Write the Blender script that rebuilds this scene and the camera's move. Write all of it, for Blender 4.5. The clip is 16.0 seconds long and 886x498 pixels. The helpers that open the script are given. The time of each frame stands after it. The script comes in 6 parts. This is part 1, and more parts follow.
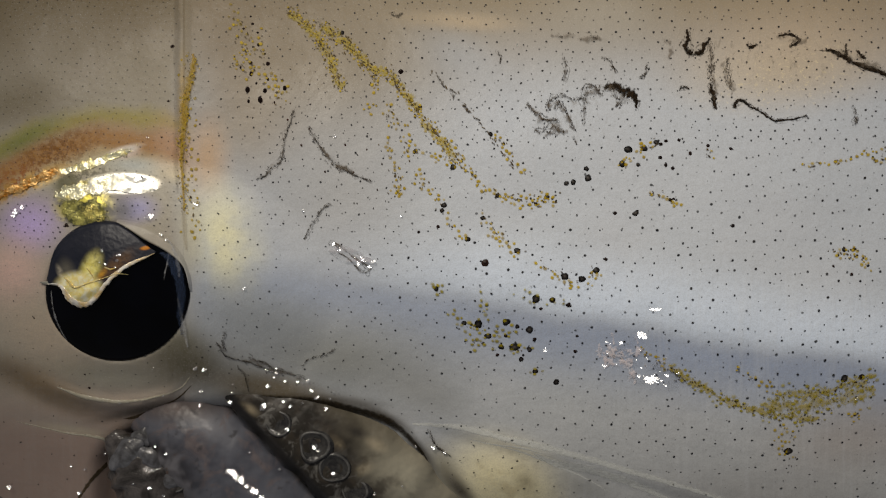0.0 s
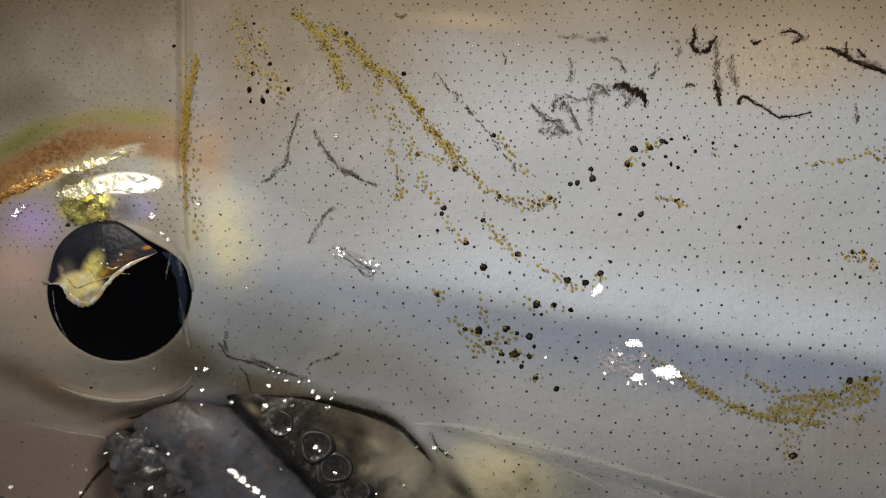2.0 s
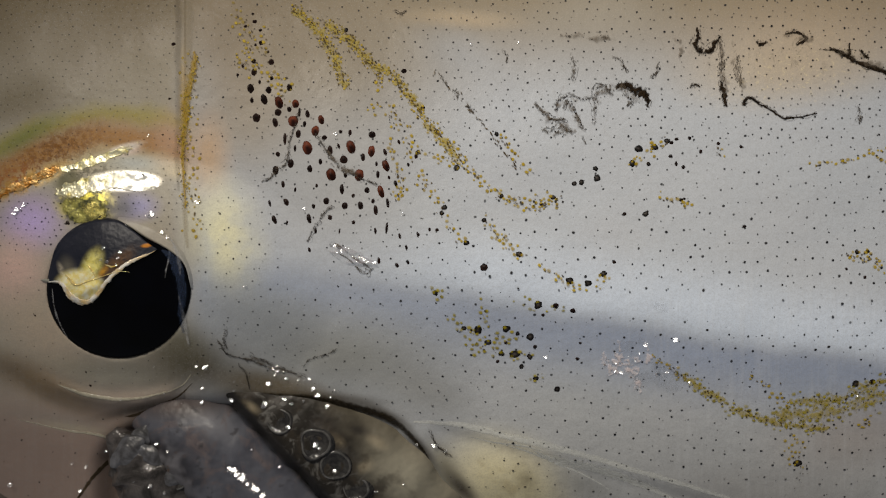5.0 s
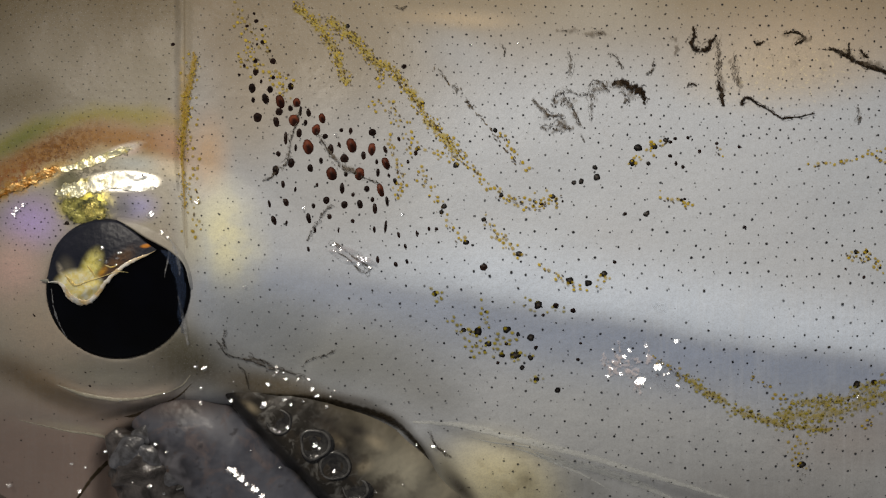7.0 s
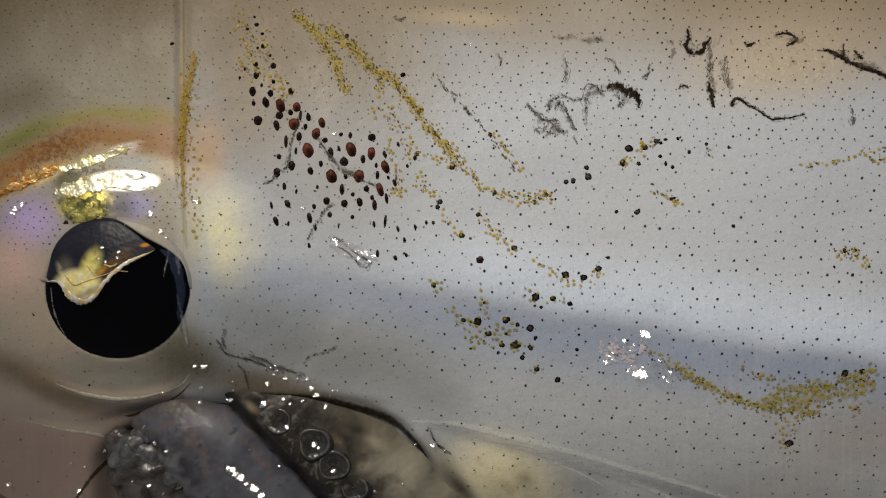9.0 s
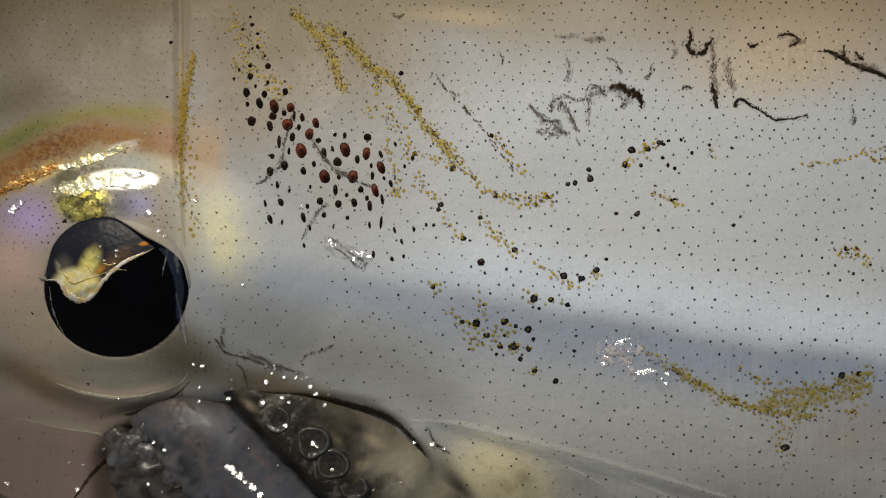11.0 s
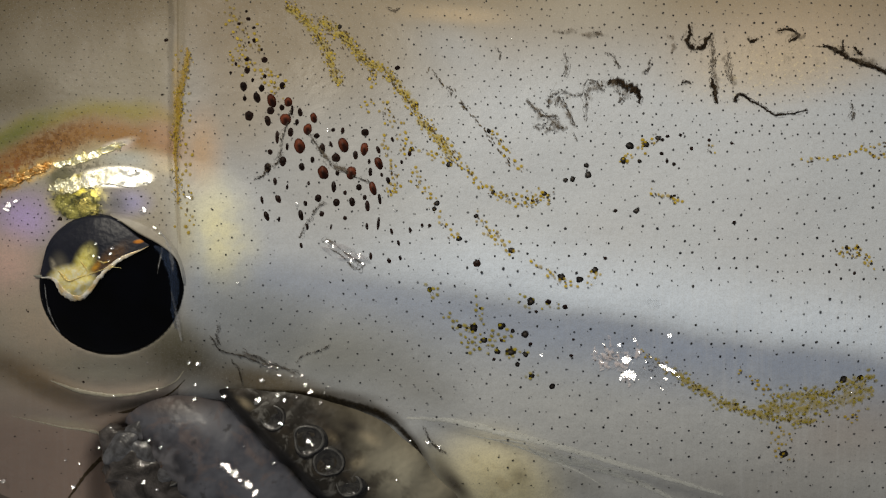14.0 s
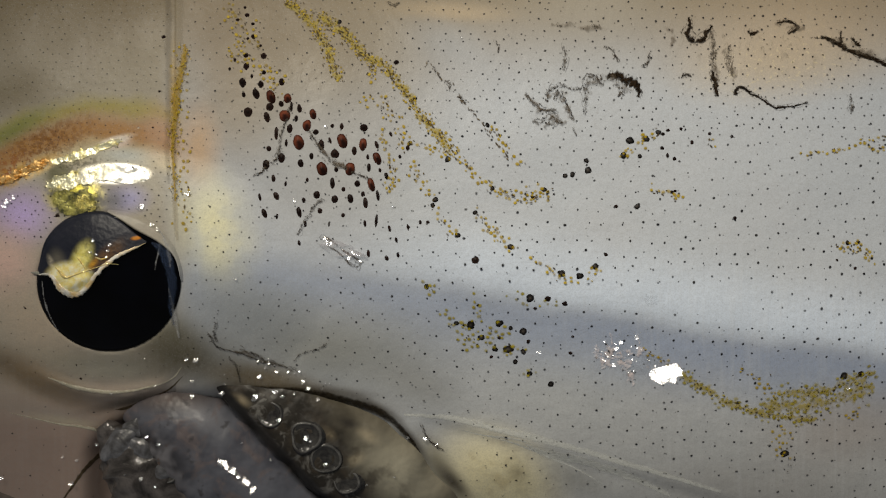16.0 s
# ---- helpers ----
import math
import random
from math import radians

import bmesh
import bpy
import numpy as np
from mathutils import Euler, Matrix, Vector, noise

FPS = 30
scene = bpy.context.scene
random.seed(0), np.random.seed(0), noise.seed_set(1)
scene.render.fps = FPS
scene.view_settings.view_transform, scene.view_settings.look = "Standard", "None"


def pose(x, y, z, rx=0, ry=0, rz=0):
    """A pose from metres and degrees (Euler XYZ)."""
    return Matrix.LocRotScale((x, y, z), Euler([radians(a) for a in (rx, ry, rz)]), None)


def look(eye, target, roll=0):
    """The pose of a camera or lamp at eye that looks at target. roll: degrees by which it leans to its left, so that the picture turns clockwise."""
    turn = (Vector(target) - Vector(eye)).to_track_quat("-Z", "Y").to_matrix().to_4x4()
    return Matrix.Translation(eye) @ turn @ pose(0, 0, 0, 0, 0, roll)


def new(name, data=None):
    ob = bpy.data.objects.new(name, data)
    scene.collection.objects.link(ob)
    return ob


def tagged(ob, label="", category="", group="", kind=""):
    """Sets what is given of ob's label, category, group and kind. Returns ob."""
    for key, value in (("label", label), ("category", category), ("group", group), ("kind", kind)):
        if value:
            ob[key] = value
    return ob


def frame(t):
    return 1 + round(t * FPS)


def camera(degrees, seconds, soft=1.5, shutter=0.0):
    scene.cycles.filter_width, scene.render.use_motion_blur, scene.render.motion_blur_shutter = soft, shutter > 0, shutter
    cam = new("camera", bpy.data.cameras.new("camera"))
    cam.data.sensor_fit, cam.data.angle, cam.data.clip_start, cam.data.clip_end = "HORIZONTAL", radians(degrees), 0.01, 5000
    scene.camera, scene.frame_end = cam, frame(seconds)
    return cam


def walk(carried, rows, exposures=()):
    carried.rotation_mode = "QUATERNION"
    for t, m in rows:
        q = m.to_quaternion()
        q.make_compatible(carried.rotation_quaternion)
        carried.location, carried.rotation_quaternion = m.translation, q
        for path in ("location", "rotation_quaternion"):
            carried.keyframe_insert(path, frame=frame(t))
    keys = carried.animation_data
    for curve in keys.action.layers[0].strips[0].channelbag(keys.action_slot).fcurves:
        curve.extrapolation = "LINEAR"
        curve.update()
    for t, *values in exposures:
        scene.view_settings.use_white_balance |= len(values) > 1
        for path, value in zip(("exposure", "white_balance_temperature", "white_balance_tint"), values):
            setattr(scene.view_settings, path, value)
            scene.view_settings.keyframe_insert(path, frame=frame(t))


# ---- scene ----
# A squid lying on its side, seen from close above. One step of the skin map (u to the tail, v to the belly) is 0.05 mm.
K = 5e-5
HEIGHT = 1682.0
TIMES = [0, 0.5, 1, 1.5, 2, 2.5, 3, 3.5, 4, 6.5, 7, 7.5, 8, 8.5, 9, 11.5, 12, 12.5, 13, 13.5, 14, 14.5, 15, 15.5, 16]

# ---- camera ----
cam = camera(50, 16.0, soft=1.25)
SHIFT_X = [0.0, -0.7, -0.9, -2.2, -3.0, -2.5, -1.8, -1.6, -1.9, -1.6, -0.9, -0.9, -0.3, 0.3, 0.4, 3.4, 4.4, 6.0, 7.9, 9.2, 11.1, 12.6, 12.7, 13.7, 15.7]
SHIFT_Y = [3.1, 2.1, 2.3, 2.7, 2.4, 1.5, 0.6, 0.1, -0.4, -1.5, -0.6, -0.7, -0.4, -0.5, -1.9, -6.1, -8.7, -9.3, -8.5, -8.0, -8.3, -8.8, -9.5, -11.2, -14.2]
walk(cam, [(t, pose(x * K, y * K, HEIGHT * K)) for t, x, y in zip(TIMES, SHIFT_X, SHIFT_Y)],
     exposures=[(0, -0.06, 6600, 11), (4.2, -0.06, 6600, 11), (6.3, 0.0, 6600, 11), (9.2, 0.0, 6600, 11), (11.3, 0.0, 6680, 8), (16, 0.0, 6720, 8)])

# ---- light ----
world = bpy.data.worlds.new("room_light")
scene.world = world
world.use_nodes = True
world.node_tree.nodes["Background"].inputs[0].default_value = (0.90, 0.93, 1.0, 1)
world.node_tree.nodes["Background"].inputs[1].default_value = 0.16

lamp_data = bpy.data.lights.new("work_lamp", "SPOT")
lamp_data.shadow_soft_size, lamp_data.energy, lamp_data.color = 0.032, 4.1, (1.0, 0.93, 0.815)
lamp_data.spot_size, lamp_data.spot_blend = radians(25), 1.0
lamp = new("work_lamp", lamp_data)
lamp.matrix_world = look((-0.085, 0.195, 0.265), (0.013, -0.011, 0))


# ---- materials ----
class Mat:
    """A node material; its methods add nodes and give back sockets."""

    def __init__(self, name):
        self.m = bpy.data.materials.new(name)
        self.m.use_nodes = True
        self.t = self.m.node_tree
        self.t.nodes.clear()
        self.out = self.t.nodes.new("ShaderNodeOutputMaterial")

    def put(self, socket, value):
        if isinstance(value, bpy.types.NodeSocket):
            self.t.links.new(value, socket)
        elif isinstance(value, tuple) and len(value) == 3 and socket.type == "RGBA":
            socket.default_value = (*value, 1)
        else:
            socket.default_value = value

    def node(self, kind, *values, **named):
        n = self.t.nodes.new(kind)
        if "operation" in named:
            n.operation = named["operation"]
        if "interpolation_type" in named:
            n.interpolation_type = named["interpolation_type"]
        if "uv_map" in named:
            n.uv_map = named["uv_map"]
        for i, value in enumerate(values):
            if value is not None:
                self.put(n.inputs[i], value)
        return n

    def math(self, op, a, b=0.0):
        return self.node("ShaderNodeMath", a, b, operation=op).outputs[0]

    def ramp(self, x, a, b, lo=0.0, hi=1.0):
        n = self.node("ShaderNodeMapRange", x, a, b, lo, hi, interpolation_type="SMOOTHSTEP")
        return n.outputs[0]

    def mix(self, fac, a, b, blend="MIX"):
        n = self.t.nodes.new("ShaderNodeMix")
        n.data_type, n.blend_type = "RGBA", blend
        self.put(n.inputs[0], fac)
        self.put(n.inputs[6], a)
        self.put(n.inputs[7], b)
        return n.outputs[2]

    def place(self):
        """Skin map (u, v, 0) in steps."""
        n = self.node("ShaderNodeUVMap", uv_map="skin")
        s = self.node("ShaderNodeVectorMath", n.outputs[0], operation="SCALE")
        s.inputs["Scale"].default_value = 1000
        self.uv = s.outputs[0]
        x = self.node("ShaderNodeSeparateXYZ", self.uv)
        self.u, self.v = x.outputs[0], x.outputs[1]

    def where(self):
        """Place in the object, in steps."""
        n = self.node("ShaderNodeTexCoord")
        s = self.node("ShaderNodeVectorMath", n.outputs["Object"], operation="SCALE")
        s.inputs["Scale"].default_value = 1 / K
        self.uv = s.outputs[0]
        x = self.node("ShaderNodeSeparateXYZ", self.uv)
        self.u, self.v = x.outputs[0], x.outputs[1]

    def noise(self, size, detail=3.0, rough=0.55, vec=None, warp=0.0):
        n = self.node("ShaderNodeTexNoise")
        self.put(n.inputs["Vector"], vec or self.uv)
        n.inputs["Scale"].default_value = 1.0 / size
        n.inputs["Detail"].default_value = detail
        n.inputs["Roughness"].default_value = rough
        n.inputs["Distortion"].default_value = warp
        return n.outputs[0]

    def stretched(self, sx, sy, angle=0.0):
        n = self.node("ShaderNodeMapping", self.uv)
        n.inputs["Rotation"].default_value = (0, 0, radians(angle))
        n.inputs["Scale"].default_value = (sx, sy, 1)
        return n.outputs[0]

    def blob(self, u, v, ru, rv, angle=0.0, hard=0.0):
        """1 in the middle of an ellipse, 0 at its rim; angle turns it from u towards v."""
        a = self.node("ShaderNodeVectorMath", self.uv, (u, v, 0.0), operation="SUBTRACT").outputs[0]
        m = self.node("ShaderNodeMapping", a)
        m.inputs["Rotation"].default_value = (0, 0, radians(-angle))
        d = self.node("ShaderNodeVectorMath", m.outputs[0], (ru, rv, 1.0), operation="DIVIDE").outputs[0]
        r = self.node("ShaderNodeVectorMath", d, operation="LENGTH").outputs[1]
        return self.ramp(r, 1.0, hard)

    def bump(self, height, strength, distance):
        n = self.node("ShaderNodeBump")
        n.inputs["Strength"].default_value = strength
        n.inputs["Distance"].default_value = distance
        self.put(n.inputs["Height"], height)
        return n.outputs[0]

    def skin(self, color, rough=0.4, normal=None, metal=0.0, spec=0.5, coat=0.0, sheen=None, alpha=None, sss=0.0, transmission=0.0):
        p = self.node("ShaderNodeBsdfPrincipled")
        self.put(p.inputs["Base Color"], color)
        self.put(p.inputs["Roughness"], rough)
        self.put(p.inputs["Metallic"], metal)
        p.inputs["IOR"].default_value = 1.38
        p.inputs["Specular IOR Level"].default_value = spec
        p.inputs["Coat Weight"].default_value = coat
        p.inputs["Coat Roughness"].default_value = 0.08
        p.inputs["Transmission Weight"].default_value = transmission
        if sss:
            p.inputs["Subsurface Weight"].default_value = sss
            p.inputs["Subsurface Radius"].default_value = (1.0, 0.8, 0.7)
            p.inputs["Subsurface Scale"].default_value = 0.0012
        if normal:
            self.put(p.inputs["Normal"], normal)
            if coat:
                self.put(p.inputs["Coat Normal"], normal)
        if alpha is not None:
            self.put(p.inputs["Alpha"], alpha)
        self.t.links.new(p.outputs[0], self.out.inputs[0])
        return self.m


def skin_material():
    """Pearly skin of head and mantle: tissue colours, shimmering cells, grain and painted light."""
    m = Mat("squid_skin")
    m.place()

    def stain(c, mask, amount, color):
        return m.mix(m.math("MULTIPLY", mask, amount), c, color)

    big = m.noise(260, 3)
    body = m.mix(m.ramp(big, 0.35, 0.7, 0, 0.35), (0.53, 0.57, 0.62), (0.565, 0.575, 0.60))
    # light falloff painted into the tan back; greenish grey towards the belly
    body = m.mix(m.ramp(m.v, 200, -20, 0, 0.9), body, (0.305, 0.230, 0.125))
    body = m.mix(m.ramp(m.v, 560, 900, 0, 0.75), body, (0.53, 0.53, 0.505))
    body = stain(body, m.blob(1380, 120, 260, 100, -6), 0.8, (0.58, 0.51, 0.40))
    body = stain(body, m.blob(1440, 70, 360, 150, -4), 0.55, (0.56, 0.42, 0.27))
    shine = m.noise(8, 4, 0.7, m.stretched(0.8, 1.2, 25), 0.3)
    body = stain(body, m.math("MULTIPLY", m.blob(1400, 130, 240, 90, -8), m.ramp(shine, 0.55, 0.68)), 0.55, (0.92, 0.78, 0.46))
    wisp = m.ramp(m.noise(26, 5, 0.75, m.stretched(1.4, 0.7, 20), 1.4), 0.55, 0.68)
    smear = m.math("MAXIMUM", m.blob(1360, 95, 320, 80, 6), m.blob(1030, 180, 130, 80, 15))
    body = stain(body, m.math("MULTIPLY", smear, wisp), 0.5, (0.17, 0.14, 0.10))
    # warm sheen near the back put in as colour
    body = stain(body, m.blob(800, 34, 170, 26, 3), 0.8, (0.58, 0.46, 0.31))
    body = stain(body, m.blob(450, 60, 270, 260, 0), 0.95, (0.23, 0.17, 0.095))
    # blue silver cells along the flank, with the sheen's dark and pale bands painted
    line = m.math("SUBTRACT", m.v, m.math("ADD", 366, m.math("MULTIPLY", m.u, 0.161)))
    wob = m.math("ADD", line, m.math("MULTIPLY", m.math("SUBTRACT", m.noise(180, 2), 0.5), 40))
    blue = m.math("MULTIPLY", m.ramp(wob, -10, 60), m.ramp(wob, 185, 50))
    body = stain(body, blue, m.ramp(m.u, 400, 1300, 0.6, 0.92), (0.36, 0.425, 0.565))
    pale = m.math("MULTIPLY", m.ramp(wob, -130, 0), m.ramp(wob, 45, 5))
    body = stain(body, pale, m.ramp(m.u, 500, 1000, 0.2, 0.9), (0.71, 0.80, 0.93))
    body = stain(body, m.blob(800, 100, 130, 70, 20), 0.8, (0.46, 0.49, 0.53))
    body = stain(body, m.blob(1180, 330, 330, 150, 5), 0.45, (0.585, 0.61, 0.645))
    # belly: cream gland under a clear membrane
    body = stain(body, m.blob(892, 862, 165, 122, 25, 0.2), 1.0, m.mix(m.ramp(m.noise(46, 3, 0.6), 0.28, 0.52), (0.76, 0.66, 0.39), (0.95, 0.86, 0.55)))
    body = stain(body, m.blob(1030, 858, 100, 36, 22), 0.6, (0.36, 0.36, 0.33))
    body = stain(body, m.math("MULTIPLY", m.blob(930, 850, 30, 60, -20), m.noise(24, 2)), 1.0, (0.34, 0.29, 0.17))
    body = stain(body, m.blob(1390, 885, 320, 80, 5), 0.4, (0.36, 0.335, 0.31))
    body = stain(body, m.blob(790, 830, 34, 90, -38), 0.8, (0.30, 0.27, 0.18))
    body = stain(body, m.blob(590, 630, 330, 125, 6), 0.9, (0.30, 0.305, 0.285))
    body = stain(body, m.blob(600, 100, 320, 260, 10), 0.88, (0.275, 0.224, 0.15))
    body = stain(body, m.blob(980, 730, 240, 130, 10), 0.3, (0.64, 0.65, 0.63))
    body = stain(body, m.blob(590, 330, 290, 220, 10), 0.6, (0.40, 0.392, 0.375))
    body = stain(body, m.blob(760, 700, 140, 60, 20), 0.5, (0.30, 0.30, 0.28))
    body = stain(body, m.blob(1060, 20, 190, 80, 0), 0.5, (0.46, 0.43, 0.37))
    # warm flesh showing through by the tail
    body = stain(body, m.blob(1520, 770, 240, 110, -8), 0.7, (0.42, 0.375, 0.345))
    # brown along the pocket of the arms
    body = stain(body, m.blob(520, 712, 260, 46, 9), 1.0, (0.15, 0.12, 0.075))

    # shade along the pocket's crease painted near black
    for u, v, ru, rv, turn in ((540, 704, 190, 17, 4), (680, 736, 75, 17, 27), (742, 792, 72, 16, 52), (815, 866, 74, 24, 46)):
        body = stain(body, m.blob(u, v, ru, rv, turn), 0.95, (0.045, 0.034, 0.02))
    # head skin; light falloff towards the back painted in too
    h = m.mix(m.ramp(m.noise(150, 3), 0.35, 0.7, 0, 0.4), (0.44, 0.40, 0.315), (0.41, 0.36, 0.31))
    h = m.mix(m.ramp(m.v, 260, -40, 0, 0.95), h, (0.165, 0.117, 0.048))
    h = m.mix(m.ramp(m.v, 600, 790, 0, 0.95), h, (0.315, 0.228, 0.188))
    h = stain(h, m.blob(40, 660, 190, 60, 14), 0.45, (0.20, 0.145, 0.085))
    h = stain(h, m.blob(30, 180, 170, 70, -12), 0.7, (0.16, 0.125, 0.06))
    c = m.mix(m.ramp(m.u, 290, 372), h, body)
    c = stain(c, m.blob(425, 215, 140, 150), 0.6, (0.35, 0.275, 0.18))
    c = stain(c, m.math("MULTIPLY", m.blob(323, 180, 13, 130), m.ramp(m.noise(12, 4, 0.7), 0.3, 0.6, 0.4, 1.0)), 0.85, (0.50, 0.31, 0.035))
    # rings of shimmering cells round the eye
    shift = m.math("MULTIPLY", m.math("SUBTRACT", m.noise(70, 3), 0.5), 34)
    off = m.node("ShaderNodeVectorMath", m.uv, (205.0, 545.0, 0.0), operation="SUBTRACT").outputs[0]
    off = m.node("ShaderNodeVectorMath", off, (0.93, 1.0, 1.0), operation="MULTIPLY").outputs[0]
    r = m.math("ADD", m.node("ShaderNodeVectorMath", off, operation="LENGTH").outputs[1], shift)
    upper = m.math("MULTIPLY", m.ramp(m.v, 400, 300), m.ramp(m.u, 350, 310))
    for r0, r1, wide, color, amount in ((328, 354, 18, (0.38, 0.31, 0.02), 0.8), (268, 325, 22, (0.43, 0.195, 0.03), 0.88), (246, 280, 14, (0.76, 0.66, 0.40), 0.7)):
        ring = m.math("MULTIPLY", m.ramp(r, r0 - wide, r0 + wide), m.ramp(r, r1 + wide, r1 - wide))
        c = stain(c, m.math("MULTIPLY", ring, upper), amount, color)
    speck = m.ramp(m.noise(12, 4, 0.75), 0.45, 0.55)
    c = stain(c, m.math("MULTIPLY", m.blob(95, 268, 140, 52, -22), speck), 0.95, (0.23, 0.085, 0.004))
    c = stain(c, m.math("MULTIPLY", m.blob(20, 322, 80, 36, -32), speck), 0.95, (0.40, 0.11, 0.01))
    c = stain(c, m.blob(40, 245, 110, 28, -30), 0.75, (0.17, 0.21, 0.04))
    c = stain(c, m.blob(52, 395, 88, 78, 0), 1.0, (0.60, 0.47, 0.82))
    c = stain(c, m.blob(240, 366, 58, 38, 0), 0.95, (0.42, 0.40, 0.66))
    c = stain(c, m.blob(235, 290, 90, 28, 4), 0.8, (0.50, 0.54, 0.53))
    c = stain(c, m.math("MULTIPLY", m.blob(150, 306, 90, 14, -12), speck), 0.8, (0.10, 0.09, 0.05))
    c = stain(c, m.blob(215, 368, 42, 34, 0), 0.8, (0.13, 0.13, 0.13))
    c = stain(c, m.blob(222, 268, 40, 15, -8), 0.9, (0.93, 0.76, 0.66))
    c = stain(c, m.blob(20, 480, 95, 100, 0), 1.0, (0.80, 0.55, 0.46))
    # olive shadow at the lower right of the eye, as skin colour
    c = stain(c, m.blob(322, 612, 80, 70, 20), 0.9, (0.20, 0.185, 0.125))
    c = stain(c, m.blob(470, 680, 130, 46, 10), 0.75, (0.16, 0.135, 0.085))
    c = stain(c, m.blob(300, 250, 55, 80, 0), 0.6, (0.62, 0.40, 0.27))
    c = stain(c, m.blob(75, 585, 160, 95, 30), 0.9, (0.57, 0.46, 0.34))
    c = stain(c, m.blob(150, 655, 130, 26, 12), 0.35, (0.60, 0.54, 0.38))
    c = stain(c, m.blob(220, 664, 150, 36, 0), 0.8, (0.33, 0.325, 0.27))
    c = stain(c, m.blob(70, 680, 180, 42, 27), 0.8, (0.25, 0.17, 0.085))
    c = stain(c, m.blob(125, 757, 100, 13, 9), 0.7, (0.50, 0.44, 0.31))
    c = stain(c, m.blob(110, 745, 150, 22, 8), 0.6, (0.30, 0.26, 0.22))
    # dark crease under the eye, its shade put into the colour
    c = stain(c, m.blob(250, 724, 130, 14, -12), 0.85, (0.06, 0.045, 0.03))
    # pearly yellow glow and pink beside the eye, olive shadow below it, painted in
    c = stain(c, m.blob(366, 275, 58, 110), 0.9, (0.62, 0.42, 0.25))
    c = stain(c, m.math("MULTIPLY", m.blob(398, 420, 92, 150, -14), m.ramp(m.noise(70, 3), 0.3, 0.62, 0.45, 1.0)), 0.9, (0.95, 0.90, 0.56))
    c = stain(c, m.blob(338, 410, 34, 120), 0.6, (0.60, 0.55, 0.38))
    c = stain(c, m.blob(450, 560, 190, 90, 10), 0.8, (0.32, 0.345, 0.365))
    c = stain(c, m.blob(340, 645, 150, 76, 8), 1.0, (0.10, 0.086, 0.05))
    c = stain(c, m.blob(195, 655, 150, 46, 4), 0.5, (0.29, 0.26, 0.20))
    c = stain(c, m.blob(470, 682, 160, 32, 9), 0.75, (0.15, 0.115, 0.065))
    fine = m.noise(8, 4, 0.65)
    c = stain(c, m.ramp(fine, 0.3, 0.75), 0.17, (0.30, 0.29, 0.27))
    fibre = m.noise(10, 2, 0.5, m.stretched(1.0, 0.06, 8))
    combed = m.math("MULTIPLY", m.ramp(m.u, 850, 1250, 0.15, 1), m.ramp(m.v, 420, 560, 0.15, 1))
    c = stain(c, m.math("MULTIPLY", m.ramp(fibre, 0.45, 0.75), combed), 0.16, (0.70, 0.72, 0.74))
    relief = m.math("ADD", m.math("MULTIPLY", fine, 0.4), m.math("MULTIPLY", m.math("MULTIPLY", fibre, combed), 0.6))
    relief = m.math("ADD", relief, m.math("MULTIPLY", m.noise(60, 2), 2.0))
    grain = m.noise(3.0, 2, 0.6)
    c = stain(c, m.ramp(grain, 0.42, 0.7), 0.17, (0.24, 0.225, 0.20))
    c = stain(c, m.ramp(m.noise(2.4, 2, 0.6), 0.58, 0.75), m.ramp(m.v, 640, 740, 0.2, 0.05), (0.80, 0.79, 0.76))
    c = stain(c, m.blob(118, 322, 34, 26, -20, 0.3), 0.8, (0.13, 0.125, 0.06))
    # metal-bright cells of the iris seen through the skin, their highlight painted white
    patch = m.ramp(m.noise(20, 3, 0.65), 0.38, 0.56)
    white = m.math("MAXIMUM", m.blob(216, 322, 76, 22, 0, 0.6), m.math("MULTIPLY", m.blob(222, 262, 44, 11, -16, 0.2), 0.6))
    green = m.math("MULTIPLY", m.blob(148, 362, 66, 50, 0, 0.35), patch)
    arc = m.math("MULTIPLY", m.blob(45, 324, 110, 22, -24, 0.3), patch)
    c = stain(c, green, 0.95, (0.80, 0.70, 0.12))
    c = stain(c, m.math("MULTIPLY", m.blob(148, 362, 66, 50, 0, 0.35), m.ramp(patch, 1, 0)), 0.9, (0.10, 0.10, 0.03))
    c = stain(c, arc, 0.9, (0.92, 0.55, 0.14))
    c = stain(c, white, 0.9, m.mix(m.math("MULTIPLY", m.ramp(m.u, 200, 110), patch), (0.96, 0.95, 0.88), (0.92, 0.82, 0.36)))
    metal = m.math("MULTIPLY", m.math("MAXIMUM", m.math("MAXIMUM", white, green), arc), 0.85)
    rough = m.math("SUBTRACT", m.ramp(m.noise(120, 2), 0.3, 0.7, 0.36, 0.5), m.math("MULTIPLY", metal, 0.12))
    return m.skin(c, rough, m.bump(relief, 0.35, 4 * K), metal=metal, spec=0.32)


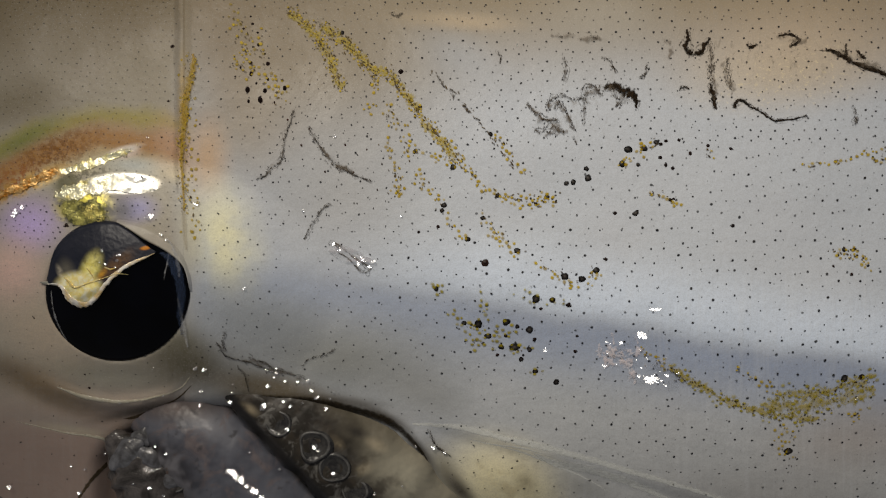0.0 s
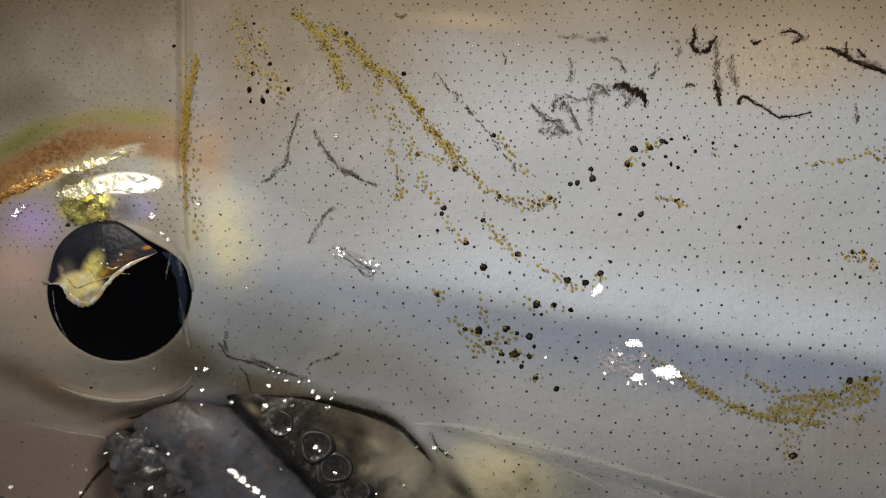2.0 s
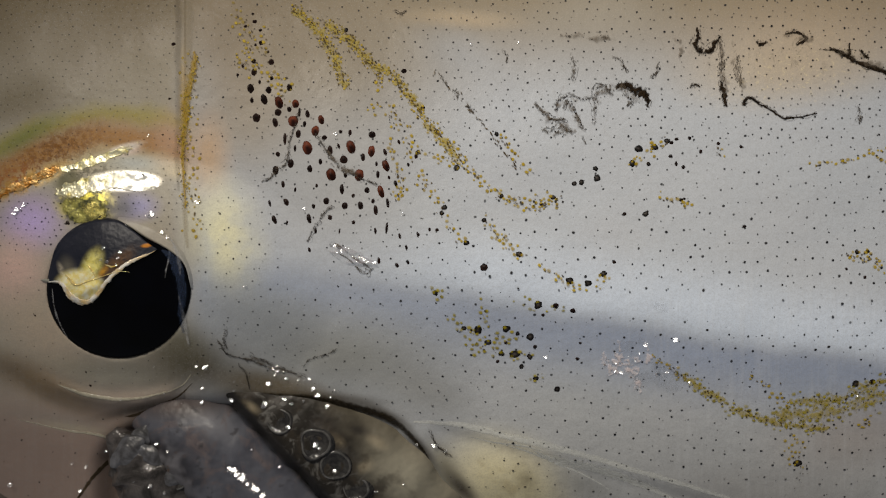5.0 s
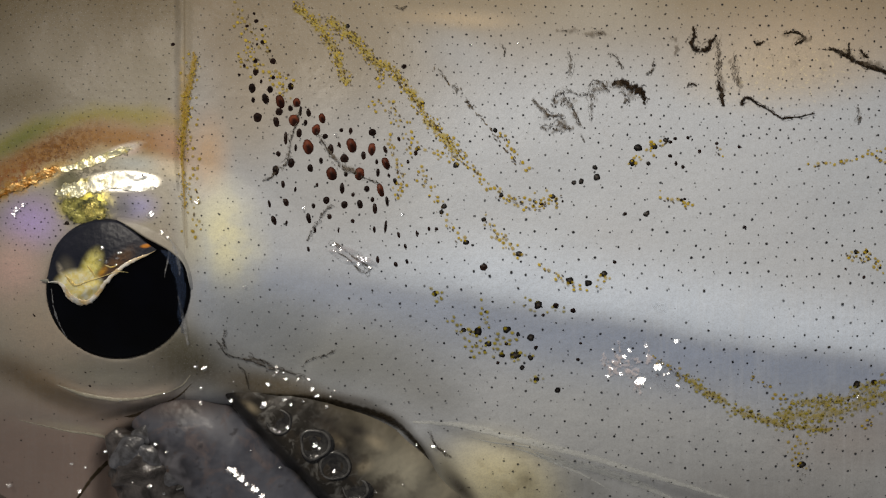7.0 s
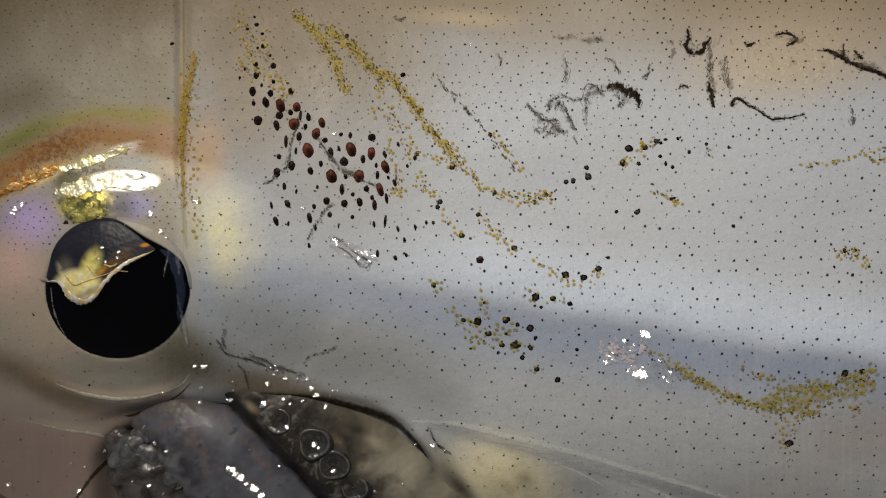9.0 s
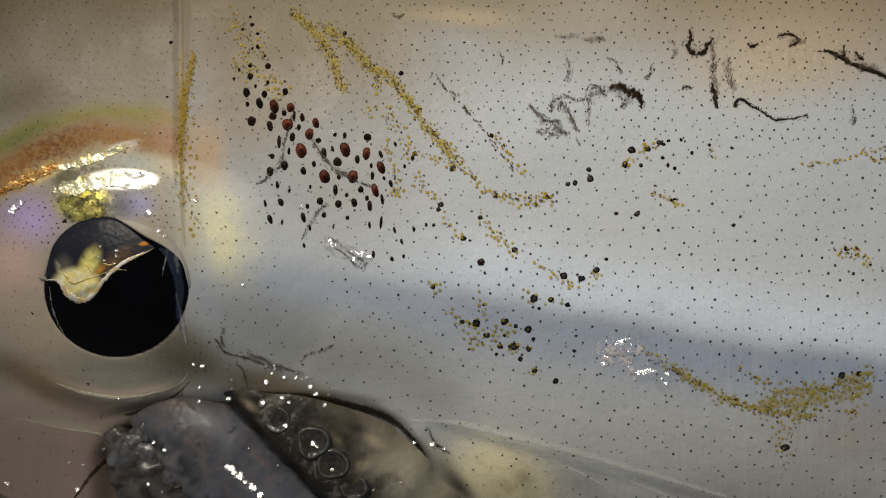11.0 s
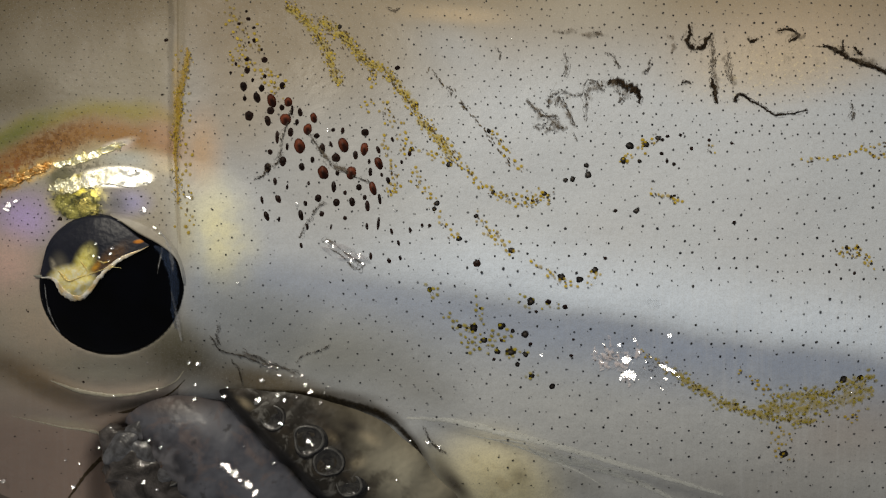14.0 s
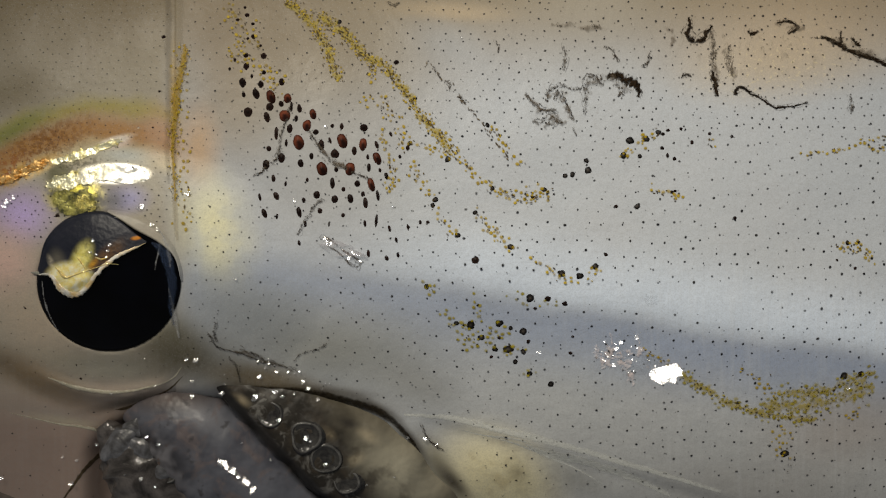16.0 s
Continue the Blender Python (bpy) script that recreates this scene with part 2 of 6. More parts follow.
def arm_material():
    """Wet arm flesh: blue grey on the smooth arm, tan and almost black by the rows of suckers."""
    m = Mat("arm_flesh")
    m.place()
    d = m.math("SUBTRACT", m.math("MULTIPLY", m.math("SUBTRACT", m.u, 414), 0.727), m.math("MULTIPLY", m.math("SUBTRACT", m.v, 709), 0.687))
    wob = m.math("ADD", d, m.math("MULTIPLY", m.math("SUBTRACT", m.noise(60, 4, 0.6, warp=0.8), 0.5), 70))
    smooth = m.mix(m.ramp(m.noise(70, 3), 0.3, 0.7), (0.058, 0.060, 0.074), (0.108, 0.112, 0.132))
    smooth = m.mix(m.math("MULTIPLY", m.blob(368, 740, 90, 46, 42), 0.8), smooth, (0.21, 0.21, 0.225))
    smooth = m.mix(m.math("MULTIPLY", m.blob(320, 720, 140, 36, -4), 0.85), smooth, (0.085, 0.066, 0.058))
    smooth = m.mix(m.ramp(m.noise(48, 4, 0.65, warp=0.6), 0.48, 0.66, 0, 0.6), smooth, (0.145, 0.112, 0.105))
    smooth = m.mix(m.ramp(m.noise(30, 3), 0.6, 0.72, 0, 0.8), smooth, (0.035, 0.033, 0.036))
    tan = m.mix(m.ramp(wob, 75, 180), (0.022, 0.019, 0.015), (0.155, 0.137, 0.10))
    # hollows painted dark, then bumps painted pale, in place of relief
    for u, v, ru, rv, turn in ((633, 764, 30, 13, 20), (560, 744, 52, 15, 4), (612, 806, 36, 18, 40), (650, 858, 40, 22, 50), (575, 765, 26, 40, -30)):
        tan = m.mix(m.math("MULTIPLY", m.blob(u, v, ru, rv, turn), 0.9), tan, (0.028, 0.024, 0.020))
    for u, v, ru, rv, turn in ((595, 781, 24, 14, 40), (645, 827, 26, 16, -30), (441, 722, 28, 14, 30), (668, 786, 34, 16, 30)):
        tan = m.mix(m.math("MULTIPLY", m.blob(u, v, ru, rv, turn), 0.85), tan, (0.27, 0.225, 0.15))
    tan = m.mix(m.math("MULTIPLY", m.blob(725, 852, 135, 88, 40), 0.9), tan, (0.40, 0.372, 0.285))
    tan = m.mix(m.math("MULTIPLY", m.ramp(m.noise(40, 3, 0.6), 0.46, 0.66, 0, 0.75), m.ramp(d, 150, 70, 0.15, 1)), tan, (0.045, 0.036, 0.026))
    tan = m.mix(m.math("MULTIPLY", m.ramp(m.noise(24, 3, 0.6, warp=1.0), 0.5, 0.68), m.ramp(d, 110, 20)), tan, (0.12, 0.115, 0.105))
    c = m.mix(m.ramp(d, -6, 8), smooth, tan)
    # shade in the crease between the arms painted near black, then dark pigment blotches
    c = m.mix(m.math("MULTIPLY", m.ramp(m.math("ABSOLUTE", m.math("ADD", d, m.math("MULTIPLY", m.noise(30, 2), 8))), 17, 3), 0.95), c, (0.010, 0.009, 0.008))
    blot = m.ramp(m.noise(40, 2, 0.5, warp=0.3), 0.42, 0.64)
    dark = m.mix(blot, (0.010, 0.007, 0.005), (0.15, 0.145, 0.155))
    dark = m.mix(m.ramp(m.noise(24, 3, 0.6), 0.6, 0.7, 0, 0.7), dark, (0.09, 0.05, 0.025))
    c = m.mix(m.blob(276, 838, 112, 84, 38, 0.15), c, dark)
    return m.skin(c, m.ramp(m.noise(50, 3), 0.35, 0.65, 0.34, 0.5), m.bump(m.math("ADD", m.math("MULTIPLY", m.noise(45, 2), 4.0), m.math("MULTIPLY", m.noise(13, 2), 0.5)), 0.3, 5 * K), spec=0.4, coat=0.0)


def flesh_material(name, light, dark, rough=0.25, spots=60, relief=1.0, wet=0.35):
    m = Mat(name)
    m.where()
    n = m.noise(spots, 4, 0.6, warp=0.6)
    c = m.mix(m.ramp(n, 0.3, 0.68), dark, light)
    c = m.mix(m.ramp(m.noise(10, 4, 0.7), 0.4, 0.75, 0, 0.35), c, tuple(0.55 * x for x in dark))
    h = m.math("ADD", m.math("MULTIPLY", m.noise(12, 3), 1.0 * relief), m.math("MULTIPLY", n, 3.0 * relief))
    return m.skin(c, rough, m.bump(h, 0.4, 5 * K), spec=0.5, coat=wet)


def gold_material(name, light, dark, metal=0.85, rough=0.38, size=12, fade=0.0):
    m = Mat(name)
    m.where()
    n = m.noise(size, 4, 0.7)
    c = m.mix(m.ramp(n, 0.34, 0.62), dark, light)
    normal, gloss, alpha = m.bump(m.noise(size * 0.6, 2, 0.6), 0.7, 5 * K), m.ramp(n, 0.3, 0.7, rough + 0.12, rough - 0.1), None
    if fade:
        # cells thin out towards the rim of the plate
        thin = m.math("MULTIPLY", m.math("SUBTRACT", m.noise(size * 1.3, 3, 0.6), 0.5), 2.0 * fade)
        m.place()
        p = m.node("ShaderNodeVectorMath", m.uv, (0.001, 0.001, 0.0), operation="MULTIPLY").outputs[0]
        x = m.node("ShaderNodeSeparateXYZ", p)
        s, t = x.outputs[0], x.outputs[1]
        rim = m.math("MULTIPLY", m.math("MULTIPLY", m.math("MULTIPLY", s, m.math("SUBTRACT", 1.0, s)), 4.0), m.math("MULTIPLY", m.math("MULTIPLY", t, m.math("SUBTRACT", 1.0, t)), 4.0))
        alpha = m.ramp(m.math("ADD", rim, thin), 0.1, 0.15 + 0.45 * fade)
    return m.skin(c, gloss, normal, metal=metal, alpha=alpha)


def pigment_material(name, core, rim, rough=0.4, spread=(0.1, 0.8), aside=(0.0, 0.0)):
    """Pigment sac: colour by the distance from its middle; its mesh carries that in the skin map."""
    m = Mat(name)
    m.place()
    off = m.node("ShaderNodeVectorMath", m.uv, (*aside, 0.0), operation="SUBTRACT").outputs[0]
    r = m.node("ShaderNodeVectorMath", m.uv, operation="LENGTH").outputs[1]
    q = m.node("ShaderNodeVectorMath", off, operation="LENGTH").outputs[1]
    obj = m.node("ShaderNodeObjectInfo")
    tone = m.ramp(obj.outputs["Random"], 0, 1, 0.6, 1.3)
    c = m.mix(m.ramp(m.math("MULTIPLY", q, 0.001), *spread), core, rim)
    c = m.mix(m.ramp(m.math("MULTIPLY", r, 0.001), 0.42, 0.1, 0.0, 0.75), c, core)
    c = m.mix(m.ramp(m.math("MULTIPLY", r, 0.001), 0.6, 1.0, 0.0, 0.75), c, tuple(0.25 * x for x in rim))
    m.where()
    c = m.mix(m.ramp(m.noise(4, 3, 0.7), 0.3, 0.75, 0, 0.4), c, tuple(0.4 * x for x in core))
    hsv = m.node("ShaderNodeHueSaturation", None, None, tone, 1.0, c)
    return m.skin(hsv.outputs[0], rough, spec=0.14)


def speck_material(name, a, b, dense, core, rough=0.5, most=1.0):
    """For joined small specks: each island its own tone."""
    m = Mat(name)
    g = m.node("ShaderNodeNewGeometry")
    tone = g.outputs["Random Per Island"]
    c = m.mix(tone, a, b)
    m.place()
    r = m.math("MULTIPLY", m.node("ShaderNodeVectorMath", m.uv, operation="LENGTH").outputs[1], 0.001)
    solid = m.ramp(m.math("FRACT", m.math("MULTIPLY", tone, 7.31)), 0, 1, dense, most)
    return m.skin(c, rough, spec=0.25, alpha=m.math("MULTIPLY", m.ramp(r, 1.0, core), solid))


def ink_material(name, dark, thin, cover, feather=0.2, most=0.97, rough=0.45, spec=0.12, edge=0.1):
    m = Mat(name)
    m.where()
    n = m.noise(9, 4, 0.75)
    c = m.mix(m.ramp(m.noise(5, 3, 0.7), 0.35, 0.7), dark, thin)
    n2 = m.noise(22, 4, 0.7)
    m.place()
    side = m.math("ABSOLUTE", m.math("MULTIPLY", m.u, 0.001))
    body = m.math("SUBTRACT", m.math("ADD", m.math("MULTIPLY", n, 0.5), m.math("MULTIPLY", n2, 0.5)), m.math("MULTIPLY", m.math("POWER", side, 2.0), feather))
    return m.skin(c, rough, m.bump(n, 0.3, 3 * K), spec=spec, alpha=m.ramp(body, cover - edge, cover + edge, 0.0, most))


def slime_material(name, amount, tint=(1.0, 1.0, 1.0), rough=0.06, milky=0.0, relief=0.5):
    """Clear wet film: mostly seen through, with a sharp gloss."""
    m = Mat(name)
    m.where()
    n = m.noise(16, 3, 0.7)
    normal = m.bump(m.noise(12, 3, 0.6), relief, 4 * K)
    gloss = m.node("ShaderNodeBsdfAnisotropic", (1.0, 1.0, 1.0), rough)
    m.put(gloss.inputs["Normal"], normal)
    through_it = m.node("ShaderNodeBsdfTransparent", tint)
    milk = m.node("ShaderNodeBsdfDiffuse", (0.72, 0.64, 0.66))
    clear = m.node("ShaderNodeMixShader", m.ramp(m.noise(20, 3, 0.6), 0.38, 0.62, 0.0, milky))
    m.t.links.new(through_it.outputs[0], clear.inputs[1])
    m.t.links.new(milk.outputs[0], clear.inputs[2])
    mixed = m.node("ShaderNodeMixShader", m.ramp(n, 0.35, 0.6, amount * 0.3, amount))
    m.t.links.new(clear.outputs[0], mixed.inputs[1])
    m.t.links.new(gloss.outputs[0], mixed.inputs[2])
    m.t.links.new(mixed.outputs[0], m.out.inputs[0])
    return m.m


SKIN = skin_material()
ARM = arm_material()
ARM_BROWN = flesh_material("side_arm_flesh", (0.17, 0.135, 0.11), (0.09, 0.07, 0.055), 0.3, 120, 0.5)
SUCKER = flesh_material("sucker_flesh", (0.115, 0.113, 0.108), (0.028, 0.026, 0.024), 0.32, 26, 0.4, 0.2)
ARM_DARK = flesh_material("blackish_arm_flesh", (0.110, 0.098, 0.092), (0.014, 0.011, 0.008), 0.3, 46, 0.8, 0.4)
LOBE = flesh_material("arm_lobe_flesh", (0.150, 0.152, 0.165), (0.045, 0.043, 0.043), 0.32, 40, 0.5, 0.3)
SUCKER_DARK = flesh_material("sucker_cup", (0.045, 0.043, 0.039), (0.010, 0.009, 0.009), 0.25, 22, 0.4, 0.4)
EDGE = ink_material("clear_membrane_edge", (0.86, 0.87, 0.82), (0.74, 0.75, 0.70), 0.34, 0.7, 0.66, 0.3, 0.5, edge=0.17)
HAZE = ink_material("clear_eye_membrane", (0.05, 0.075, 0.14), (0.035, 0.05, 0.085), 0.30, 0.6, 0.4)
FOLD = flesh_material("fold_skin", (0.37, 0.36, 0.30), (0.28, 0.27, 0.225), 0.25, 60, 0.3, 0.7)
VEIL = ink_material("thin_eye_veil", (0.62, 0.62, 0.60), (0.42, 0.43, 0.46), 0.44, 0.7, 0.4)
FOLD_SOFT = ink_material("pale_fold_and_highlight", (0.50, 0.46, 0.34), (0.62, 0.58, 0.46), 0.30, 0.5, 0.8, 0.24, 0.7, edge=0.26)
POCKET_RIM = ink_material("pocket_rim_shade", (0.014, 0.010, 0.006), (0.045, 0.033, 0.018), 0.28, 0.55, 0.85, edge=0.3)
CREASE_SHADE = ink_material("crease_shade", (0.05, 0.035, 0.02), (0.10, 0.075, 0.045), 0.36, 0.4, 0.95)
SEAM = ink_material("seam_skin", (0.46, 0.28, 0.012), (0.48, 0.36, 0.12), 0.28, 0.55, 0.7, edge=0.28)
RIDGE = ink_material("ridge_skin", (0.47, 0.40, 0.28), (0.41, 0.35, 0.25), 0.28, 0.55, 0.3, edge=0.3)
SEAM_SHADOW = ink_material("seam_shadow_tone", (0.12, 0.10, 0.07), (0.19, 0.16, 0.12), 0.28, 0.55, 0.2, edge=0.3)
PINK = ink_material("milky_pink_slime", (0.97, 0.89, 0.88), (0.90, 0.80, 0.80), 0.50, 0.25, 0.6, 0.3, 0.5)
GOLD_WHITE = gold_material("silvery_cells_highlight", (0.98, 0.97, 0.90), (0.94, 0.90, 0.70), 0.6, 0.42, 40, 0.2)
GOLD_PALE = gold_material("pale_gold_cells", (0.98, 0.94, 0.66), (0.70, 0.58, 0.17), 0.65, 0.42, 22, 0.9)
GOLD_YELLOW = gold_material("yellow_gold_cells", (0.95, 0.80, 0.24), (0.30, 0.25, 0.05), 0.45, 0.42, 16, 1.2)
GOLD_GREEN = gold_material("green_gold_cells", (0.40, 0.37, 0.10), (0.055, 0.058, 0.025), 0.3, 0.46, 22, 1.0)
GOLD_ORANGE = gold_material("orange_gold_cells", (0.97, 0.62, 0.24), (0.52, 0.20, 0.02), 0.62, 0.44, 14, 1.0)
RED = pigment_material("red_brown_pigment", (0.022, 0.008, 0.006), (0.15, 0.040, 0.020), 0.42, (0.25, 1.25), (150.0, -620.0))
BLACK = pigment_material("black_brown_pigment", (0.010, 0.006, 0.005), (0.026, 0.013, 0.010), 0.4)
RINGED = pigment_material("grey_brown_pigment", (0.060, 0.052, 0.046), (0.013, 0.012, 0.012), 0.4, (0.1, 0.6))
DOTS = speck_material("dark_specks", (0.009, 0.010, 0.013), (0.04, 0.039, 0.039), 0.6, 0.68)
DOTS_FAINT = speck_material("faint_specks", (0.035, 0.036, 0.040), (0.10, 0.095, 0.085), 0.25, 0.5, most=0.75)
YELLOW = speck_material("yellow_specks", (0.34, 0.23, 0.008), (0.52, 0.37, 0.02), 0.5, 0.4, most=0.95)
YELLOW_STAIN = ink_material("yellow_stain", (0.45, 0.34, 0.02), (0.54, 0.43, 0.10), 0.46, 0.28, 0.6, 0.45, 0.25)
OLIVE = speck_material("olive_specks", (0.27, 0.215, 0.008), (0.44, 0.355, 0.03), 0.45, 0.3, most=0.9)
BROWN = speck_material("brown_specks", (0.030, 0.018, 0.007), (0.12, 0.075, 0.018), 0.5, 0.45)
INK = ink_material("black_ink", (0.004, 0.003, 0.002), (0.035, 0.022, 0.012), 0.38, 0.26, 0.97, 0.5, 0.04)
INK_THREAD = ink_material("ink_threads", (0.022, 0.018, 0.014), (0.09, 0.07, 0.05), 0.47, 0.2, 0.7, 0.5, 0.05)
INK_GRAIN = speck_material("ink_grains", (0.010, 0.008, 0.007), (0.07, 0.055, 0.04), 0.25, 0.3, most=0.9)
INK_THIN = ink_material("thin_grey_ink", (0.06, 0.05, 0.04), (0.17, 0.14, 0.105), 0.49, 0.3, 0.58, 0.5, 0.05)
INK_HAZE = ink_material("washed_out_ink", (0.09, 0.07, 0.05), (0.20, 0.16, 0.115), 0.52, 0.3, 0.5, 0.5, 0.05)
SLIME = slime_material("clear_slime", 0.10, milky=0.22)
BEAD_GLOSS = slime_material("clear_bead_gloss", 0.4, rough=0.10)
GLAZE = slime_material("thin_clear_slime", 0.08, rough=0.1, relief=0.12)


def eye_material():
    m = Mat("black_lens")
    m.where()
    c = m.mix(m.ramp(m.noise(80, 2), 0.3, 0.7), (0.0006, 0.0006, 0.0008), (0.0012, 0.0014, 0.003))
    return m.skin(c, 0.06, spec=0.16)


def lid_material():
    m = Mat("dark_lid")
    m.place()
    c = m.mix(m.ramp(m.noise(34, 3), 0.35, 0.7, 0, 0.6), (0.010, 0.012, 0.022), (0.021, 0.022, 0.034))
    patchy = m.ramp(m.noise(13, 4, 0.7, warp=0.5), 0.34, 0.6)
    fine = m.ramp(m.noise(9, 3, 0.6), 0.3, 0.7)
    c = m.mix(m.math("MULTIPLY", m.blob(205, 466, 62, 20, -38), m.ramp(patchy, 0, 1, 0.3, 0.9)), c, (0.16, 0.085, 0.035))
    c = m.mix(m.math("MULTIPLY", m.blob(118, 474, 20, 30, -20), 0.7), c, (0.16, 0.145, 0.11))
    c = m.mix(m.math("MULTIPLY", m.blob(107, 482, 8, 24, -22), m.ramp(fine, 0, 1, 0.4, 1)), c, (0.52, 0.46, 0.34))
    # green gold above, paler yellow on the hanging lobe
    upper = m.math("MULTIPLY", m.blob(160, 474, 24, 46, 22, 0.25), m.ramp(patchy, 0, 1, 0.55, 1))
    c = m.mix(upper, c, m.mix(fine, (0.78, 0.68, 0.15), (0.95, 0.87, 0.32)))
    lobe = m.blob(139, 510, 52, 38, 4, 0.6)
    c = m.mix(lobe, c, m.mix(m.ramp(fine, 0, 1, 0.35, 1), (0.88, 0.68, 0.14), m.mix(patchy, (0.97, 0.86, 0.34), (0.99, 0.96, 0.72))))
    c = m.mix(m.math("MULTIPLY", m.blob(180, 482, 20, 9, -50), m.ramp(fine, 0, 1, 0.5, 1)), c, (0.62, 0.31, 0.03))
    c = m.mix(m.blob(257, 436, 13, 5, -8, 0.3), c, (0.66, 0.24, 0.02))
    gold = m.math("MULTIPLY", m.math("MAXIMUM", upper, lobe), 0.1)
    relief = m.math("ADD", m.noise(24, 2), m.math("MULTIPLY", m.noise(9, 3), 0.6))
    return m.skin(c, m.ramp(gold, 0, 0.1, 0.42, 0.3), m.bump(relief, 0.25, 5 * K), metal=gold, spec=0.5)


EYE = eye_material()
LID = lid_material()
LID_RIM = gold_material("lid_rim_gold", (0.97, 0.94, 0.84), (0.80, 0.58, 0.26), 0.15, 0.2, 22)
LID_LINE = gold_material("lid_crease_gold", (0.98, 0.84, 0.40), (0.66, 0.42, 0.08), 0.3, 0.22, 14)
TABLE = flesh_material("wet_table", (0.10, 0.10, 0.105), (0.06, 0.06, 0.065), 0.3, 800)


# ---- the form of the body ----
def at(u, v, z=0.0):
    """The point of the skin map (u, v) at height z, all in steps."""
    s = (1 - z / HEIGHT) * K
    return Vector(((u - 784) * s, (441 - v) * s, z * K))


def soft(x, a, b):
    t = min(max((x - a) / (b - a), 0.0), 1.0)
    return t * t * (3 - 2 * t)


def polyline(points, x):
    """Height of a broken line over x."""
    xs, ys = zip(*points)
    return float(np.interp(x, xs, ys))


POCKET = [(326, 706), (380, 702), (430, 698), (540, 703), (640, 722), (700, 748), (750, 800), (800, 868), (840, 910), (900, 1010)]
EYE_U, EYE_V = 208, 513
NECK = 326


def eye_bulge(u, v):
    r = math.hypot((u - EYE_U) / (1.6 if u > EYE_U else 1.0), v - EYE_V) / 240
    return 42 * (1 - r * r) ** 1.3 if r < 1 else 0.0


def tail(u):
    """How far the mantle has narrowed towards its tip."""
    return math.sqrt(max(1 - ((u - 1700) / 1650) ** 2, 0.0)) if u > 1700 else 1.0


def mantle_form(u, v):
    t = tail(u)
    q = min(max((v - 330 - 0.1 * (u - 784)) / (640 * max(t, 0.05)), -0.96), 0.96)
    z = 440 * (t * math.sqrt(1 - q * q) - 1)
    w = v - (366 + 0.161 * u)
    rise = 21 * soft(u, 380, 900)
    z += rise * (math.exp(-(w / 110) ** 2) if w < 0 else math.exp(-w * w / (w + 40) / 85))
    z += 18 * math.exp(-((u - 890) / 100) ** 2 - ((v - 850) / 70) ** 2)
    # step of the belly membrane
    z -= 7 * soft(v - (750 + 0.27 * (u - 770)), -6, 16) * soft(u, 740, 800)
    return z + 3 * noise.noise((u / 130, v / 130, 0.3)) + eye_bulge(u, v)


def mantle_top(u, v):
    z = mantle_form(u, v) - 30 * soft(math.hypot((u - EYE_U) / 1.04, v - EYE_V), 122, 108)
    if u < 900:
        z -= 58 * soft(v - polyline(POCKET, u), -6, 48)
    d = u - NECK
    if d < 3:
        z -= 0.25 * (3 - math.sqrt(max(9 - (3 - max(d, 0)) ** 2, 0))) * soft(v, 520, 400)
    return z


def head_form(u, v):
    q = (min(v, 660) - 330 + 46) / 640
    z = 440 * (math.sqrt(1 - q * q) - 1) - 0.34 * max(v - 660, 0)
    if u < 60:
        z += 440 * (math.sqrt(1 - ((60 - u) / 500) ** 2) - 1)
    z += eye_bulge(u, v) + 3 * noise.noise((u / 90, v / 90, 4.3))
    w = soft(u, 240, NECK)
    return z + (mantle_form(u, v) - z) * w if w > 0 else z


FOLD_LINE = [(40, 650), (60, 660), (100, 684), (150, 702), (200, 711), (250, 708), (300, 695), (338, 672)]


def head_top(u, v):
    z = head_form(u, v) - 30 * soft(math.hypot((u - EYE_U) / 1.04, v - EYE_V), 122, 108)
    # groove under the eye
    arc = math.hypot((u - 215) / 1.08, v - 470)
    if v > 560:
        z -= 14 * soft(arc, 242, 275) * soft(v, 600, 690) * soft(u, 324, 250)
    # soft fold below the groove
    if u > 40 and 630 < v < 740:
        z += 9 * math.exp(-((v - polyline(FOLD_LINE, u)) / 9) ** 2) * soft(u, 45, 140) * soft(u, 326, 285)
    # hollow in which the arms lie
    z -= 55 * soft(v - 770 + 0.5 * (u - 190), -8, 48) * soft(u, 150, 225)
    d = NECK - u
    if d < 3:
        z -= 0.25 * (3 - math.sqrt(max(9 - (3 - max(d, 0)) ** 2, 0))) * soft(v, 520, 400)
    return z


def skin_top(u, v):
    return mantle_top(u, v) if u > NECK else head_top(u, v)


def seat(u, v, lift=0.0, spin=0.0, top=None):
    """A pose on the skin at (u, v): z along the skin's normal, raised by lift."""
    f = top or skin_top
    e = 6.0
    p = at(u, v, f(u, v))
    du = at(u + e, v, f(u + e, v)) - at(u - e, v, f(u - e, v))
    dv = at(u, v - e, f(u, v - e)) - at(u, v + e, f(u, v + e))
    n = du.cross(dv).normalized()
    x = (du - n * du.dot(n)).normalized()
    m = Matrix((x, n.cross(x), n)).transposed().to_4x4()
    return Matrix.Translation(p + n * lift * K) @ m @ pose(0, 0, 0, 0, 0, spin)


def mesh_of(name, verts, faces, material, uvs=None, smooth=True):
    me = bpy.data.meshes.new(name)
    me.from_pydata([tuple(p) for p in verts], [], faces)
    if uvs is not None:
        layer = me.uv_layers.new(name="skin")
        idx = np.zeros(len(me.loops), dtype=np.int32)
        me.loops.foreach_get("vertex_index", idx)
        layer.data.foreach_set("uv", (np.array(uvs, dtype=np.float32)[idx] / 1000).ravel())
    me.materials.append(material)
    if smooth:
        me.polygons.foreach_set("use_smooth", [True] * len(me.polygons))
    me.update()
    return me


